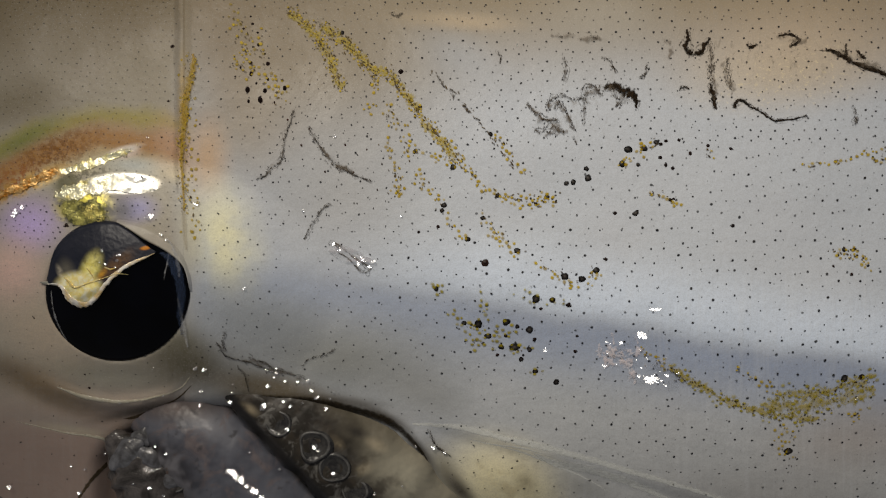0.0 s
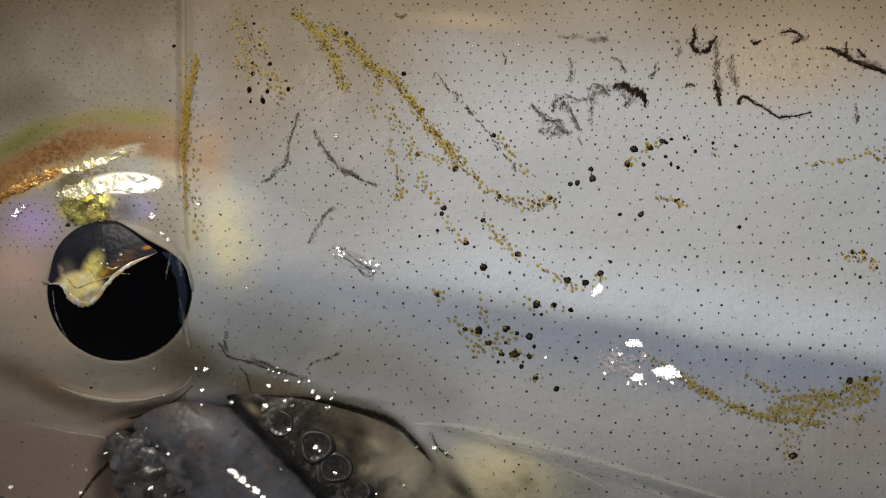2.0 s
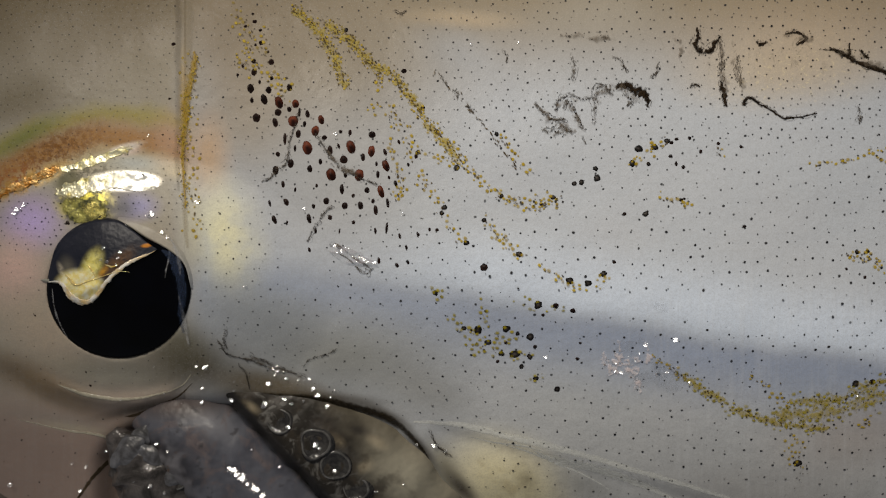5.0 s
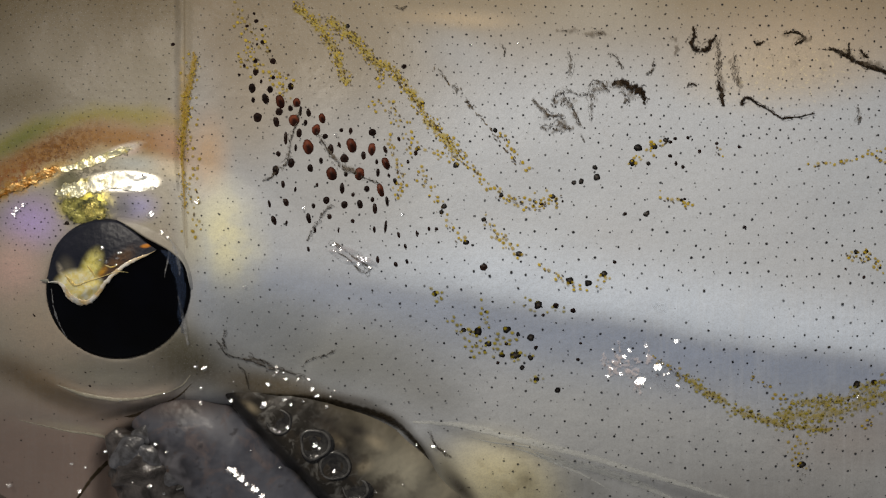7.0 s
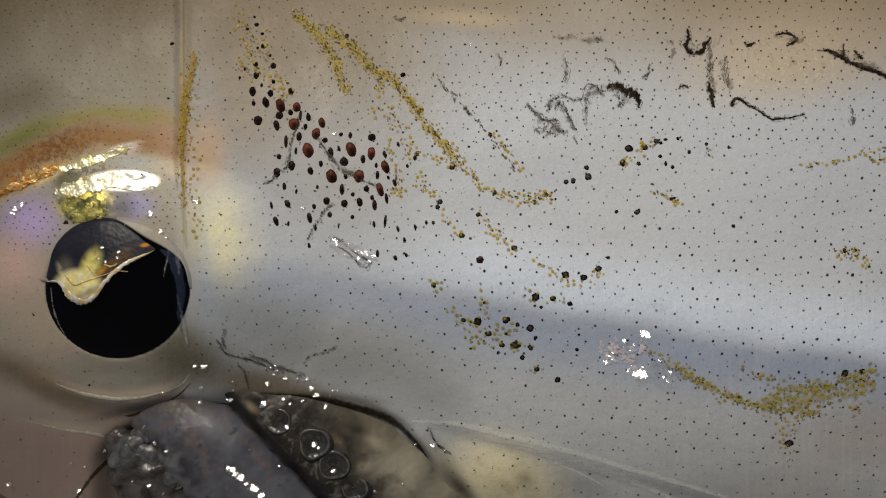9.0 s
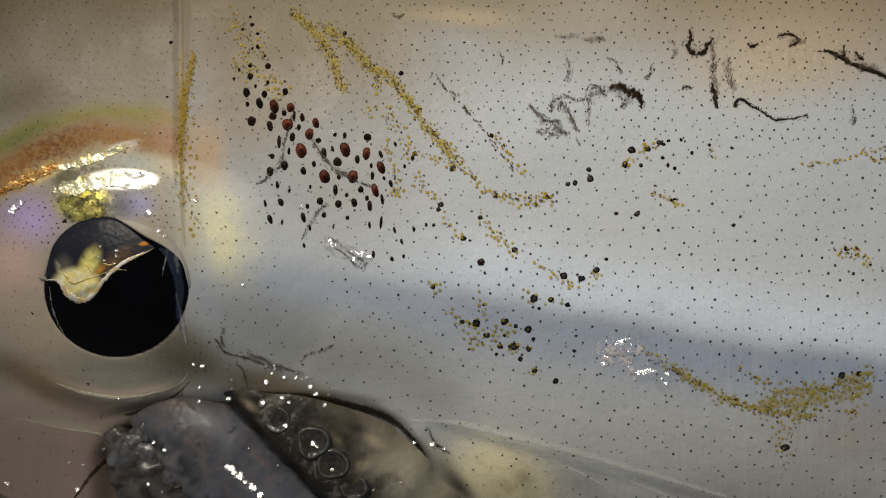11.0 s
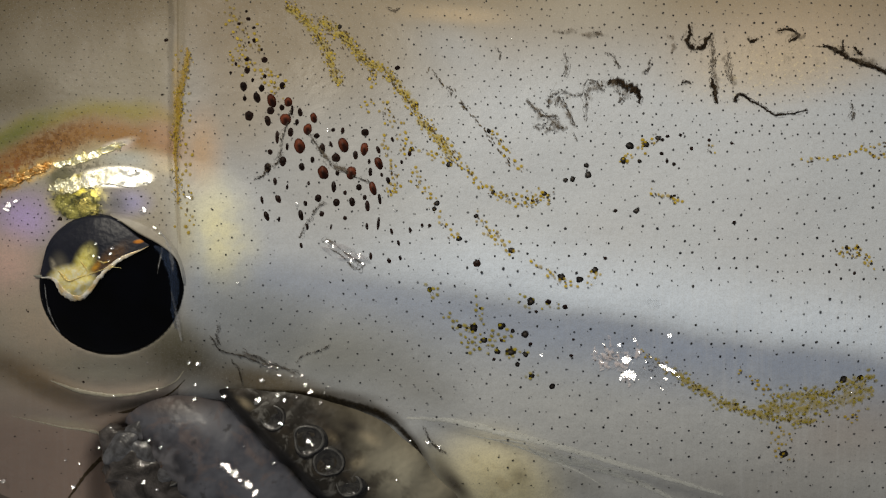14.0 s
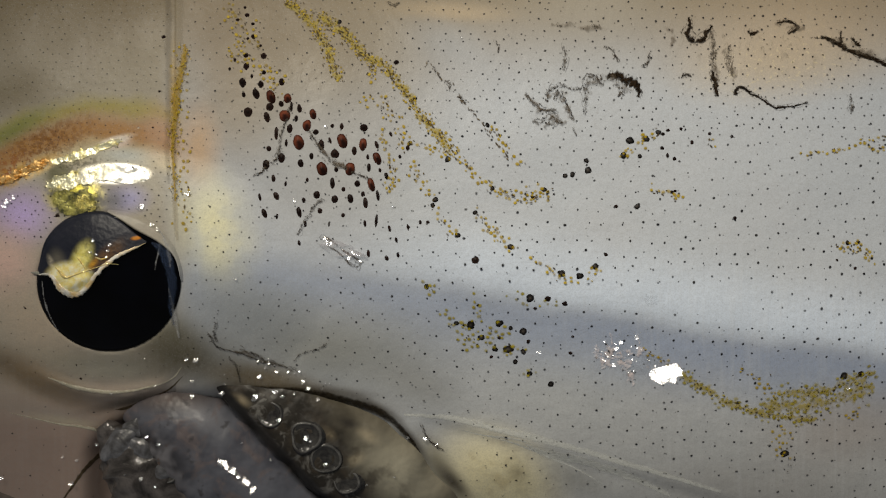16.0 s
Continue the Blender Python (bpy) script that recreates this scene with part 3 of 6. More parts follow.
def part(name, me, parent, label="", m=None):
    ob = new(name, me)
    ob.parent = parent
    if m is not None:
        ob.matrix_basis = m
    return tagged(ob, label)


def body_block(name, us, vs, top, base, material):
    """A closed body: a finely shaped upper skin with walls down to its underside."""
    nu, nv = len(us), len(vs)
    verts, uvs = [], []
    for across in vs:
        for u in us:
            line = 330 + 0.1 * (u - 784)
            v = line + (across - line) * tail(u)
            verts.append(at(u, v, top(u, v)))
            uvs.append((u, v))
    faces = [(j * nu + i, (j + 1) * nu + i, (j + 1) * nu + i + 1, j * nu + i + 1) for j in range(nv - 1) for i in range(nu - 1)]
    rim = [i for i in range(nu)] + [j * nu + nu - 1 for j in range(1, nv)] + [(nv - 1) * nu + i for i in range(nu - 2, -1, -1)] + [j * nu for j in range(nv - 2, 0, -1)]
    n = len(rim)
    mid = sum((verts[i] for i in rim), Vector()) / n
    rows = []
    for inset, drop in ((1.0, 0.0), (0.985, 0.35), (0.93, 0.75), (0.82, 1.0)):
        rows.append(len(verts))
        for i in rim:
            p, keep = verts[i], uvs[i]
            x = p.x if abs(keep[0] - NECK) < 1 else mid.x + (p.x - mid.x) * inset
            verts.append(Vector((x, mid.y + (p.y - mid.y) * inset, p.z + (base * K - p.z) * drop)))
            uvs.append(keep)
    for a, b in zip(rows, rows[1:]):
        faces += [(a + k, a + (k + 1) % n, b + (k + 1) % n, b + k) for k in range(n)]
    faces.append(tuple(rows[-1] + k for k in range(n)))
    return mesh_of(name, verts, faces, material, uvs)


def steps(*stretches):
    out = []
    for a, b, n in stretches:
        out += [a + (b - a) * i / n for i in range(n)]
    return out + [stretches[-1][1]]


def smooth_path(points, n):
    """Points along a smooth line through the given ones (any number of values each)."""
    p = np.array(points, dtype=float)
    p = np.vstack([2 * p[0] - p[1], p, 2 * p[-1] - p[-2]])
    out = []
    for i in range(1, len(p) - 2):
        for k in range(n):
            t = k / n
            out.append(0.5 * (2 * p[i] + (p[i + 1] - p[i - 1]) * t + (2 * p[i - 1] - 5 * p[i] + 4 * p[i + 1] - p[i + 2]) * t * t
                              + (3 * p[i] - p[i - 1] - 3 * p[i + 1] + p[i + 2]) * t ** 3))
    out.append(p[-2])
    return out


def tube(name, points, material, n=10, sides=24, flat=1.0, rough=0.0, seed=0.0):
    """A round limb along points of (u, v, z, radius)."""
    path = smooth_path(points, n)
    verts, faces, uvs = [], [], []
    pts = [at(p[0], p[1], p[2]) for p in path]
    for k, p in enumerate(path):
        d = (pts[min(k + 1, len(pts) - 1)] - pts[max(k - 1, 0)]).normalized()
        side = d.cross(Vector((0, 0, 1))).normalized()
        up = side.cross(d)
        for i in range(sides):
            a = 2 * math.pi * i / sides
            r = p[3] * K * (1 + rough * noise.noise((k * 0.35, math.cos(a) * 1.6 + seed, math.sin(a) * 1.6)))
            q = pts[k] + side * (math.cos(a) * r) + up * (math.sin(a) * r * flat)
            verts.append(q)
            s = (1 - q.z / K / HEIGHT) * K
            uvs.append((784 + q.x / s, 441 - q.y / s))
    for k in range(len(path) - 1):
        for i in range(sides):
            j = (i + 1) % sides
            faces.append((k * sides + i, k * sides + j, (k + 1) * sides + j, (k + 1) * sides + i))
    faces.append(tuple(range(sides - 1, -1, -1)))
    faces.append(tuple((len(path) - 1) * sides + i for i in range(sides)))
    return mesh_of(name, verts, faces, material, uvs)


def ribbon(name, points, material, lift, top=skin_top, n=8, sides=7, high=0.5, ragged=0.0, origin=None):
    """A low rounded strand lying on the skin along points of (u, v, half width)."""
    path = smooth_path(points, n)
    inv = origin.inverted() if origin else Matrix()
    verts, faces, uvs = [], [], []
    for k, p in enumerate(path):
        a, b = path[max(k - 1, 0)], path[min(k + 1, len(path) - 1)]
        d = Vector((b[0] - a[0], b[1] - a[1]))
        d = d.normalized() if d.length > 0 else Vector((1, 0))
        w = max(p[2], 0.4)
        for i in range(sides):
            s = 2 * i / (sides - 1) - 1
            ww = w * (1 + ragged * noise.noise((k * 0.55, s * 1.3, p[0] * 0.05)))
            off = ragged * w * 0.7 * noise.noise((k * 0.4, 7.7, p[1] * 0.03))
            u, v = p[0] - d.y * (s * ww + off), p[1] + d.x * (s * ww + off)
            h = lift + w * high * math.sqrt(max(1 - s * s, 0)) - (0.9 if abs(s) == 1 else 0)
            verts.append(inv @ at(u, v, top(u, v) + h))
            uvs.append((1000 * s, 10.0 * k))
    for k in range(len(path) - 1):
        for i in range(sides - 1):
            faces.append((k * sides + i, (k + 1) * sides + i, (k + 1) * sides + i + 1, k * sides + i + 1))
    return mesh_of(name, verts, faces, material, uvs)


def sheet(name, upper, lower, material, height, nx=60, ny=16, lift=3.0, thick=2.5, ragged=0.0, cells=False):
    """A thin curved plate between two lines of (u, v), following height(u, v)."""
    a, b = np.array(smooth_path(upper, 12)), np.array(smooth_path(lower, 12))
    fa, fb = np.linspace(0, 1, len(a)), np.linspace(0, 1, len(b))
    verts, uvs = [], []
    for layer in (0, 1):
        for j in range(ny + 1):
            for i in range(nx + 1):
                s, t = i / nx, j / ny
                u = np.interp(s, fa, a[:, 0]) * (1 - t) + np.interp(s, fb, b[:, 0]) * t
                v = np.interp(s, fa, a[:, 1]) * (1 - t) + np.interp(s, fb, b[:, 1]) * t
                edge = min(t, 1 - t, s, 1 - s)
                if ragged and edge < 0.12:
                    u += ragged * noise.noise((u / 9, v / 9, 1.1))
                    v += ragged * noise.noise((u / 9, v / 9, 8.1))
                dome = 0.0 if edge <= 0 else 1.0
                verts.append(at(u, v, height(u, v) + (lift * dome if layer == 0 else -thick)))
                uvs.append((u, v) if not cells else (1000 * s, 1000 * t))
    w = nx + 1
    n0 = (nx + 1) * (ny + 1)
    faces = []
    for j in range(ny):
        for i in range(nx):
            q = (j * w + i, (j + 1) * w + i, (j + 1) * w + i + 1, j * w + i + 1)
            faces.append(q)
            faces.append(tuple(n0 + k for k in reversed(q)))
    rim = [i for i in range(w)] + [j * w + nx for j in range(1, ny + 1)] + [ny * w + i for i in range(nx - 1, -1, -1)] + [j * w for j in range(ny - 1, 0, -1)]
    for k in range(len(rim)):
        p, q = rim[k], rim[(k + 1) % len(rim)]
        faces.append((p, q, n0 + q, n0 + p))
    return mesh_of(name, verts, faces, material, uvs)


# ---- work surface and body ----
table_bm = bmesh.new()
bmesh.ops.create_cube(table_bm, size=1.0, matrix=Matrix.Translation((0.05, 0, -570 * K - 0.015)) @ Matrix.Diagonal((1.2, 0.8, 0.03, 1)))
bmesh.ops.bevel(table_bm, geom=list(table_bm.edges), offset=0.004, segments=2, affect="EDGES")
table_me = bpy.data.meshes.new("ground")
table_bm.to_mesh(table_me)
table_me.materials.append(TABLE)
tagged(new("ground", table_me), "plain dark wet work surface under the squid", "work surface", kind="structure")

squid = new("squid")
squid.location = (0, 0, -570 * K)
tagged(squid, "fresh pearly grey squid with speckled skin lying on its side", "squid")
squid.matrix_basis = Matrix()

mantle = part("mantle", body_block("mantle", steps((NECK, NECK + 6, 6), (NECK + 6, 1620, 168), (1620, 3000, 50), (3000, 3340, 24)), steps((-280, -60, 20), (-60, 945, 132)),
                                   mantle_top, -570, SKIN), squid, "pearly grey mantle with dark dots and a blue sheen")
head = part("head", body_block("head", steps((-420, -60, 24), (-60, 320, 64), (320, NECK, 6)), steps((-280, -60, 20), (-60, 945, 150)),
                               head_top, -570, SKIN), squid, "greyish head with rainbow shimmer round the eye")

# ---- eye ----
EYE_R = 120


def eye_top(u, v):
    r = math.hypot((u - EYE_U) / 1.04, v - EYE_V) / EYE_R
    return head_form(u, v) + 3 + 13 * (1 - r * r) - (60 * (r - 1) if r > 1 else 0)


def dome_mesh():
    verts, faces, uvs = [], [], []
    rings, sides = 28, 72
    for k in range(rings + 1):
        r = EYE_R * 1.06 * k / rings
        for i in range(sides):
            a = 2 * math.pi * i / sides
            u, v = EYE_U + r * 1.04 * math.cos(a), EYE_V + r * math.sin(a)
            z = eye_top(u, v) if k < rings else -60
            verts.append(at(u, v, z))
            uvs.append((u, v))
    for k in range(rings):
        for i in range(sides):
            j = (i + 1) % sides
            faces.append((k * sides + j, k * sides + i, (k + 1) * sides + i, (k + 1) * sides + j))
    return mesh_of("eye", verts, faces, EYE, uvs)


eye = part("eye", dome_mesh(), squid, "large glossy black eye")
LID_EDGE = [(84, 500), (98, 499), (109, 506), (122, 524), (140, 535), (156, 534), (170, 522), (186, 500), (205, 481), (226, 466), (250, 455), (274, 444)]


def lid_top(u, v):
    """Height of the lid: it hangs over the eye in a soft, creased lobe."""
    lobe = math.exp(-((u - 143) / 36) ** 2 - ((v - 512) / 24) ** 2)
    creased = 1.8 * math.sin((u + 1.7 * v) / 8.5) + 1.5 * noise.noise((u / 9, v / 12, 3.3))
    return max(eye_top(u, v), head_top(u, v)) + lobe * (8 + creased)


lid = part("eyelid", sheet("eyelid", [(82, 492), (96, 440), (124, 408), (160, 391), (200, 389), (232, 408), (258, 430), (278, 444)], LID_EDGE, LID,
                           lid_top, 90, 44, lift=7, thick=2), eye, "dark blue lid with golden patches")
part("eyelid_rim", ribbon("eyelid_rim", [(u, v, w) for (u, v), w in zip(LID_EDGE, (1.2, 2.2, 3.6, 5.4, 5.6, 4.6, 4.4, 4.2, 4.2, 3.8, 2.8, 1.2))], LID_RIM, 6,
                          lid_top, 10, 9, 0.45, 0.35), eye, "pale golden wavy rim")
for line in ([(114, 488, 0.8), (121, 496, 2.2), (127, 504, 2.4), (136, 506, 1.2), (152, 500, 0.8), (170, 494, 0.8), (190, 487, 0.6), (206, 482, 0.5), (226, 483, 0.4)],
             [(152, 470, 0.6), (160, 480, 1.2), (166, 490, 0.8)], [(184, 470, 0.6), (196, 474, 1.6), (206, 470, 0.8)]):
    part("eyelid_crease", ribbon("eyelid_crease", line, LID_LINE, 8, lid_top, 10, 7, 0.6, 0.5), eye, "thin golden crease")
part("eyelid_corner", ribbon("eyelid_corner", [(70, 497, 1), (82, 498, 3), (100, 501, 2)], FOLD, 5, lambda u, v: max(eye_top(u, v), head_top(u, v))), eye, "pale skin tag")
part("eye_corner", sheet("eye_corner", [(205, 380), (240, 378), (290, 384), (326, 412), (340, 460), (341, 520)], [(205, 390), (226, 402), (256, 422), (296, 444), (324, 470), (336, 512)], SKIN,
                         lambda u, v: max(eye_top(u, v), head_top(u, v)) - 10 * soft(math.hypot((u - EYE_U) / 1.04, v - EYE_V), 122, 134), 60, 24, lift=4, thick=3), eye, "pearly skin over the corner of the eye")
for line, material, label in (([(284, 444, 3), (302, 458, 14), (314, 482, 15), (321, 520, 12), (318, 556, 9), (322, 590, 4)], HAZE, "clear bluish membrane"),
                              ([(296, 420, 3), (308, 442, 8), (315, 466, 8), (317, 490, 3)], VEIL, "whitish line on the eye membrane"),
                              ([(314, 525, 3), (320, 552, 8), (326, 582, 9), (332, 612, 4)], VEIL, "whitish line on the eye membrane"),
                              ([(298, 446, 1.5), (296, 462, 4.5), (292, 478, 3.5), (290, 492, 1)], VEIL, "whitish line on the eye membrane"),
                              # this one paints a reflective line at the eye's lower left
                              ([(90, 512, 1), (94, 545, 3.4), (104, 575, 3.4), (118, 600, 1)], VEIL, "whitish line on the eye membrane")):
    part("eye_membrane", ribbon("eye_membrane", line, material, 3, lambda u, v: max(eye_top(u, v), head_top(u, v)), 10, 9, 0.15, 0.1), eye, label)


def foil(u, v):
    """Crumpled height of the shiny cell plates."""
    return head_top(u, v) + 1.8 * noise.noise((u / 21, v / 15, 2.2)) + 0.6 * noise.noise((u / 8, v / 7, 5.1)) + 1


PLATES = [
   
    ([(146, 320), (172, 311), (205, 304), (245, 302), (262, 310), (286, 314)], [(150, 346), (178, 339), (205, 336), (232, 341), (250, 341), (286, 337)], GOLD_WHITE, 70, 18, "bright silvery cells with their highlight painted white"),
    ([(96, 336), (122, 325), (150, 315), (200, 304)], [(98, 354), (125, 354), (150, 348), (196, 338)], GOLD_PALE, 60, 18, "blocky pale gold cells"),
    ([(96, 342), (130, 346), (165, 350), (194, 352)], [(106, 410), (140, 403), (170, 397), (192, 389)], GOLD_GREEN, 48, 30, "patchy green gold cells"),
    ([(136, 360), (155, 355), (172, 357), (188, 367)], [(140, 387), (156, 390), (172, 390), (190, 386)], GOLD_YELLOW, 36, 18, "bright yellow gold cells"),
]
PLATES += [
    ([(-60, 366), (0, 334), (40, 316), (90, 294), (112, 289)], [(-60, 390), (0, 352), (45, 335), (92, 312), (114, 304)], GOLD_ORANGE, 80, 12, "orange gold arc of cells"),
    ([(98, 297), (130, 288), (165, 277), (200, 264), (244, 252)], [(100, 307), (135, 303), (170, 295), (205, 279), (244, 266)], GOLD_PALE, 60, 12, "yellow gold arc of cells"),
]
for upper, lower, material, nx, ny, label in PLATES:
    part("iris_plate", sheet("iris_plate", upper, lower, material, foil, nx, ny, 0.6, 3, 4 if material is GOLD_WHITE else 8, True), eye, label)

# ---- seam, folds and creases of the skin ----
def seam_top(u, v):
    return mantle_form(u, v) + 0.6


SEAM_LINE = [(342, 92, 3), (342, 118, 8), (335, 145, 9), (329, 175, 9), (325, 215, 8), (322, 258, 6), (322, 305, 3), (326, 370, 2)]
part("seam", ribbon("seam", [(330, -60, 9), (331, 40, 10), (330, 110, 10), (326, 200, 9), (324, 300, 8), (326, 400, 6), (330, 440, 3)], RIDGE, 0, seam_top, 12, 13, 0.08), squid, "tan ridge between head and mantle")
part("seam_stain", ribbon("seam_stain", SEAM_LINE, SEAM, 1.2, seam_top, 12, 11, 0.05, 0.5), squid, "ochre stain along the seam")
# shadow beside the seam, laid on as a soft dark ribbon
part("seam_furrow", ribbon("seam_furrow", [(313, -60, 4), (313, 60, 8), (314, 180, 8), (312, 270, 8), (314, 340, 4)], SEAM_SHADOW, 0.4, head_top, 12, 7, 0.05, 0.3), squid, "shadow beside the seam as a thin dark ribbon")
FOLDS = [
    # the fold's highlight, laid on as a pale glossy ribbon
    ([(100, 682, 0.8), (125, 692, 4), (150, 700, 5.5), (200, 708, 5.5), (235, 707, 4), (262, 703, 3), (292, 694, 1)], skin_top, FOLD_SOFT, "pale ribbon painting the highlight on the fold under the eye"),
    ([(30, 744, 0.6), (80, 755, 1.6), (120, 764, 2.4), (170, 771, 4), (208, 784, 5)], head_top, FOLD_SOFT, "pale skin fold"),
    ([(730, 748, 3), (770, 750, 6), (830, 757, 9), (900, 775, 10), (990, 796, 10), (1080, 822, 9), (1180, 851, 8), (1290, 884, 6)], mantle_top, EDGE, "whitish edge of the belly membrane"),
    ([(880, 786, 1), (930, 800, 3), (985, 822, 4), (1040, 846, 3), (1080, 870, 1)], mantle_top, EDGE, "whitish streak in the belly membrane"),
]
FOLDS += [
    ([(820, 772, 1), (870, 784, 2.5), (920, 790, 2.5), (960, 800, 1)], mantle_top, EDGE, "whitish streak in the belly membrane"),
    ([(945, 800, 3), (985, 818, 11), (1040, 828, 12), (1130, 858, 10), (1200, 890, 6)], mantle_top, EDGE, "whitish inner fold"),
]
# dark ribbons paint the shade in the creases and along the pocket's rim
FOLDS += [
    ([(204, 743, 1.5), (240, 735, 3.5), (280, 720, 3.5), (315, 702, 2.5), (338, 680, 1)], head_top, CREASE_SHADE, "dark ribbon shading the crease above the arms"),
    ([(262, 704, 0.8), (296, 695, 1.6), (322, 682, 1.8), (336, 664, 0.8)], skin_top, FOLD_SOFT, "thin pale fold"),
    ([(204, 806, 2), (186, 822, 5), (168, 840, 5), (148, 866, 4), (124, 900, 2)], head_top, CREASE_SHADE, "dark ribbon shading the crease beside the arms"),
    ([(424, 701, 2), (450, 701, 5), (480, 703, 7), (540, 706, 8), (602, 717, 9), (650, 730, 9), (690, 745, 8), (722, 770, 6), (744, 795, 4), (758, 816, 1.5)], mantle_top, POCKET_RIM, "dark brown ribbon shading the rim of the arm pocket"),
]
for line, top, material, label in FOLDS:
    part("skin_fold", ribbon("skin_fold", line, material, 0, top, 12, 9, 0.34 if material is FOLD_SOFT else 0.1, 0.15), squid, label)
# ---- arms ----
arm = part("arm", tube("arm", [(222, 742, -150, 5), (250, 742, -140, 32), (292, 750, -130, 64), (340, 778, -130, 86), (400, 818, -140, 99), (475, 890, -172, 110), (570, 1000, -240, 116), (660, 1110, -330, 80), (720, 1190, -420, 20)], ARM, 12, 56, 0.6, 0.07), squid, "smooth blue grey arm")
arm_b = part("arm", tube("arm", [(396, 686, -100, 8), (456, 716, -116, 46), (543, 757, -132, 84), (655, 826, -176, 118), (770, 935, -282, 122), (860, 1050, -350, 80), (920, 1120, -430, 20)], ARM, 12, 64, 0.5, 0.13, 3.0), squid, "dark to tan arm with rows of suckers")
arm_c = part("arm", tube("arm", [(196, 764, -112, 14), (234, 808, -122, 50), (278, 866, -146, 82), (360, 970, -205, 100), (450, 1050, -300, 60), (490, 1110, -390, 16)], ARM_DARK, 12, 48, 0.6, 0.24, 6.0), squid, "blackish arm with grey lobes and small suckers")
arm_d = part("arm", tube("arm", [(-120, 820, -240, 90), (20, 865, -240, 96), (120, 930, -262, 90), (230, 1035, -320, 80), (290, 1110, -400, 16)], ARM_BROWN, 12, 32, 0.7, 0.06, 9.0), squid, "brownish grey arm")


def sucker_mesh(name, r, ring, seed):
    """A round cup: fleshy wall, raised ring and sunken middle."""
    prof = [(1.25, -0.5), (1.1, -0.08), (1.0, 0.10), (0.94, 0.15), (0.87, 0.13), (0.78, 0.04), (0.5, 0.0), (0.2, 0.07), (0.0, 0.1)]
    if not ring:
        prof = [(1.2, -0.5), (1.05, -0.2), (0.9, -0.02), (0.7, 0.08), (0.4, 0.14), (0.0, 0.15)]
    verts, faces = [], []
    sides = 28
    for k, (pr, pz) in enumerate(prof):
        for i in range(sides):
            a = 2 * math.pi * i / sides
            w = 1 + 0.34 * noise.noise((0.8 * math.cos(a) + seed, 0.8 * math.sin(a), 0.3 * pr + seed))
            verts.append((pr * r * w * math.cos(a) * K, pr * r * w * math.sin(a) * K, pz * r * K * (0.7 + 0.3 * noise.noise((math.cos(a), math.sin(a), seed)))))
    for k in range(len(prof) - 1):
        for i in range(sides):
            j = (i + 1) % sides
            faces.append((k * sides + i, k * sides + j, (k + 1) * sides + j, (k + 1) * sides + i))
    me = mesh_of(name, verts, faces, SUCKER_DARK)
    me.materials.append(SUCKER)
    if ring:
        for p in me.polygons:
            if 2 <= p.index // sides <= 3:
                p.material_index = 1
    return me


def on_part(ob, u, v):
    """Height, in steps, of the part's surface at (u, v) of the map."""
    eye_point = Vector((0, 0, HEIGHT * K))
    way = (at(u, v, 0) - eye_point).normalized()
    hit, place, normal, _ = ob.ray_cast(eye_point, way)
    return place.z / K if hit else -160.0


SUCKERS_B = [(492, 746, 25, 1), (555, 785, 30, 1), (590, 828, 28, 1), (624, 864, 25, 1)]
SUCKERS_C = [(312, 848, 21, 1)]
for limb, suckers, side in ((arm_b, SUCKERS_B, -8), (arm_c, SUCKERS_C, -14)):
    for k, (u, v, r, ring) in enumerate(suckers):
        part("sucker", sucker_mesh("sucker", r, ring, side + k * 1.7), limb, "glassy grey ringed sucker" if ring else "", Matrix.Translation(at(u, v, on_part(limb, u, v) - 1)) @ pose(0, 0, 0, -6 + 5 * (k % 3), side + 6 * (k % 2), 40 * k))


def lobe_mesh(name, long, wide, high, seed):
    """A soft uneven swelling of the arm's flesh."""
    verts, faces, sides, rings = [], [], 32, 9
    for k in range(rings):
        g = 0.5 * math.pi * k / (rings - 1)
        for i in range(sides):
            a = 2 * math.pi * i / sides
            w = 1 + 0.4 * noise.noise((0.9 * math.cos(a) + seed, 0.9 * math.sin(a), seed)) + 0.12 * noise.noise((2.5 * math.cos(a), 2.5 * math.sin(a) + seed, g))
            verts.append((long * w * math.cos(g) * math.cos(a) * K, wide * w * math.cos(g) * math.sin(a) * K, (high * math.sin(g) ** 2 - 0.4 * high) * K))
    for k in range(rings - 1):
        for i in range(sides):
            j = (i + 1) % sides
            faces.append((k * sides + i, k * sides + j, (k + 1) * sides + j, (k + 1) * sides + i))
    return mesh_of(name, verts, faces, LOBE)


for k, (u, v, long, wide, high, spin) in enumerate(((222, 806, 30, 19, 14, 50), (246, 780, 20, 13, 9, 60), (283, 784, 34, 24, 14, 10), (262, 806, 26, 16, 10, -20), (326, 812, 30, 22, 12, -50), (300, 846, 22, 15, 12, 60), (345, 868, 36, 24, 14, -40))):
    part("lobe", lobe_mesh("lobe", 1.3 * long, 1.3 * wide, 0.75 * high, 2.3 * k), arm_c, "soft blue grey lobe", Matrix.Translation(at(u, v, on_part(arm_c, u, v))) @ pose(0, 0, 0, 0, 0, spin))

# ---- breathing: how far the skin slides at its anchor points, in steps, at TIMES ----
ANCHORS = []


def anchor(u, v, du, dv):
    ANCHORS.append((u, v, np.array(du, dtype=float), np.array(dv, dtype=float)))


anchor(450, 151, [-12, -14, -15, -15, -14, -13, -12, -11, -9, -4, -3, -2, 0, 2, -2, -12, -11, -10, -9, -9, -8, -7, -7, -6, -4],
       [4, 2, 1, 2, 3, 4, 4, 4, 5, 4, 3, 1, 0, 2, 11, 18, 16, 14, 12, 10, 9, 8, 9, 9, 8])
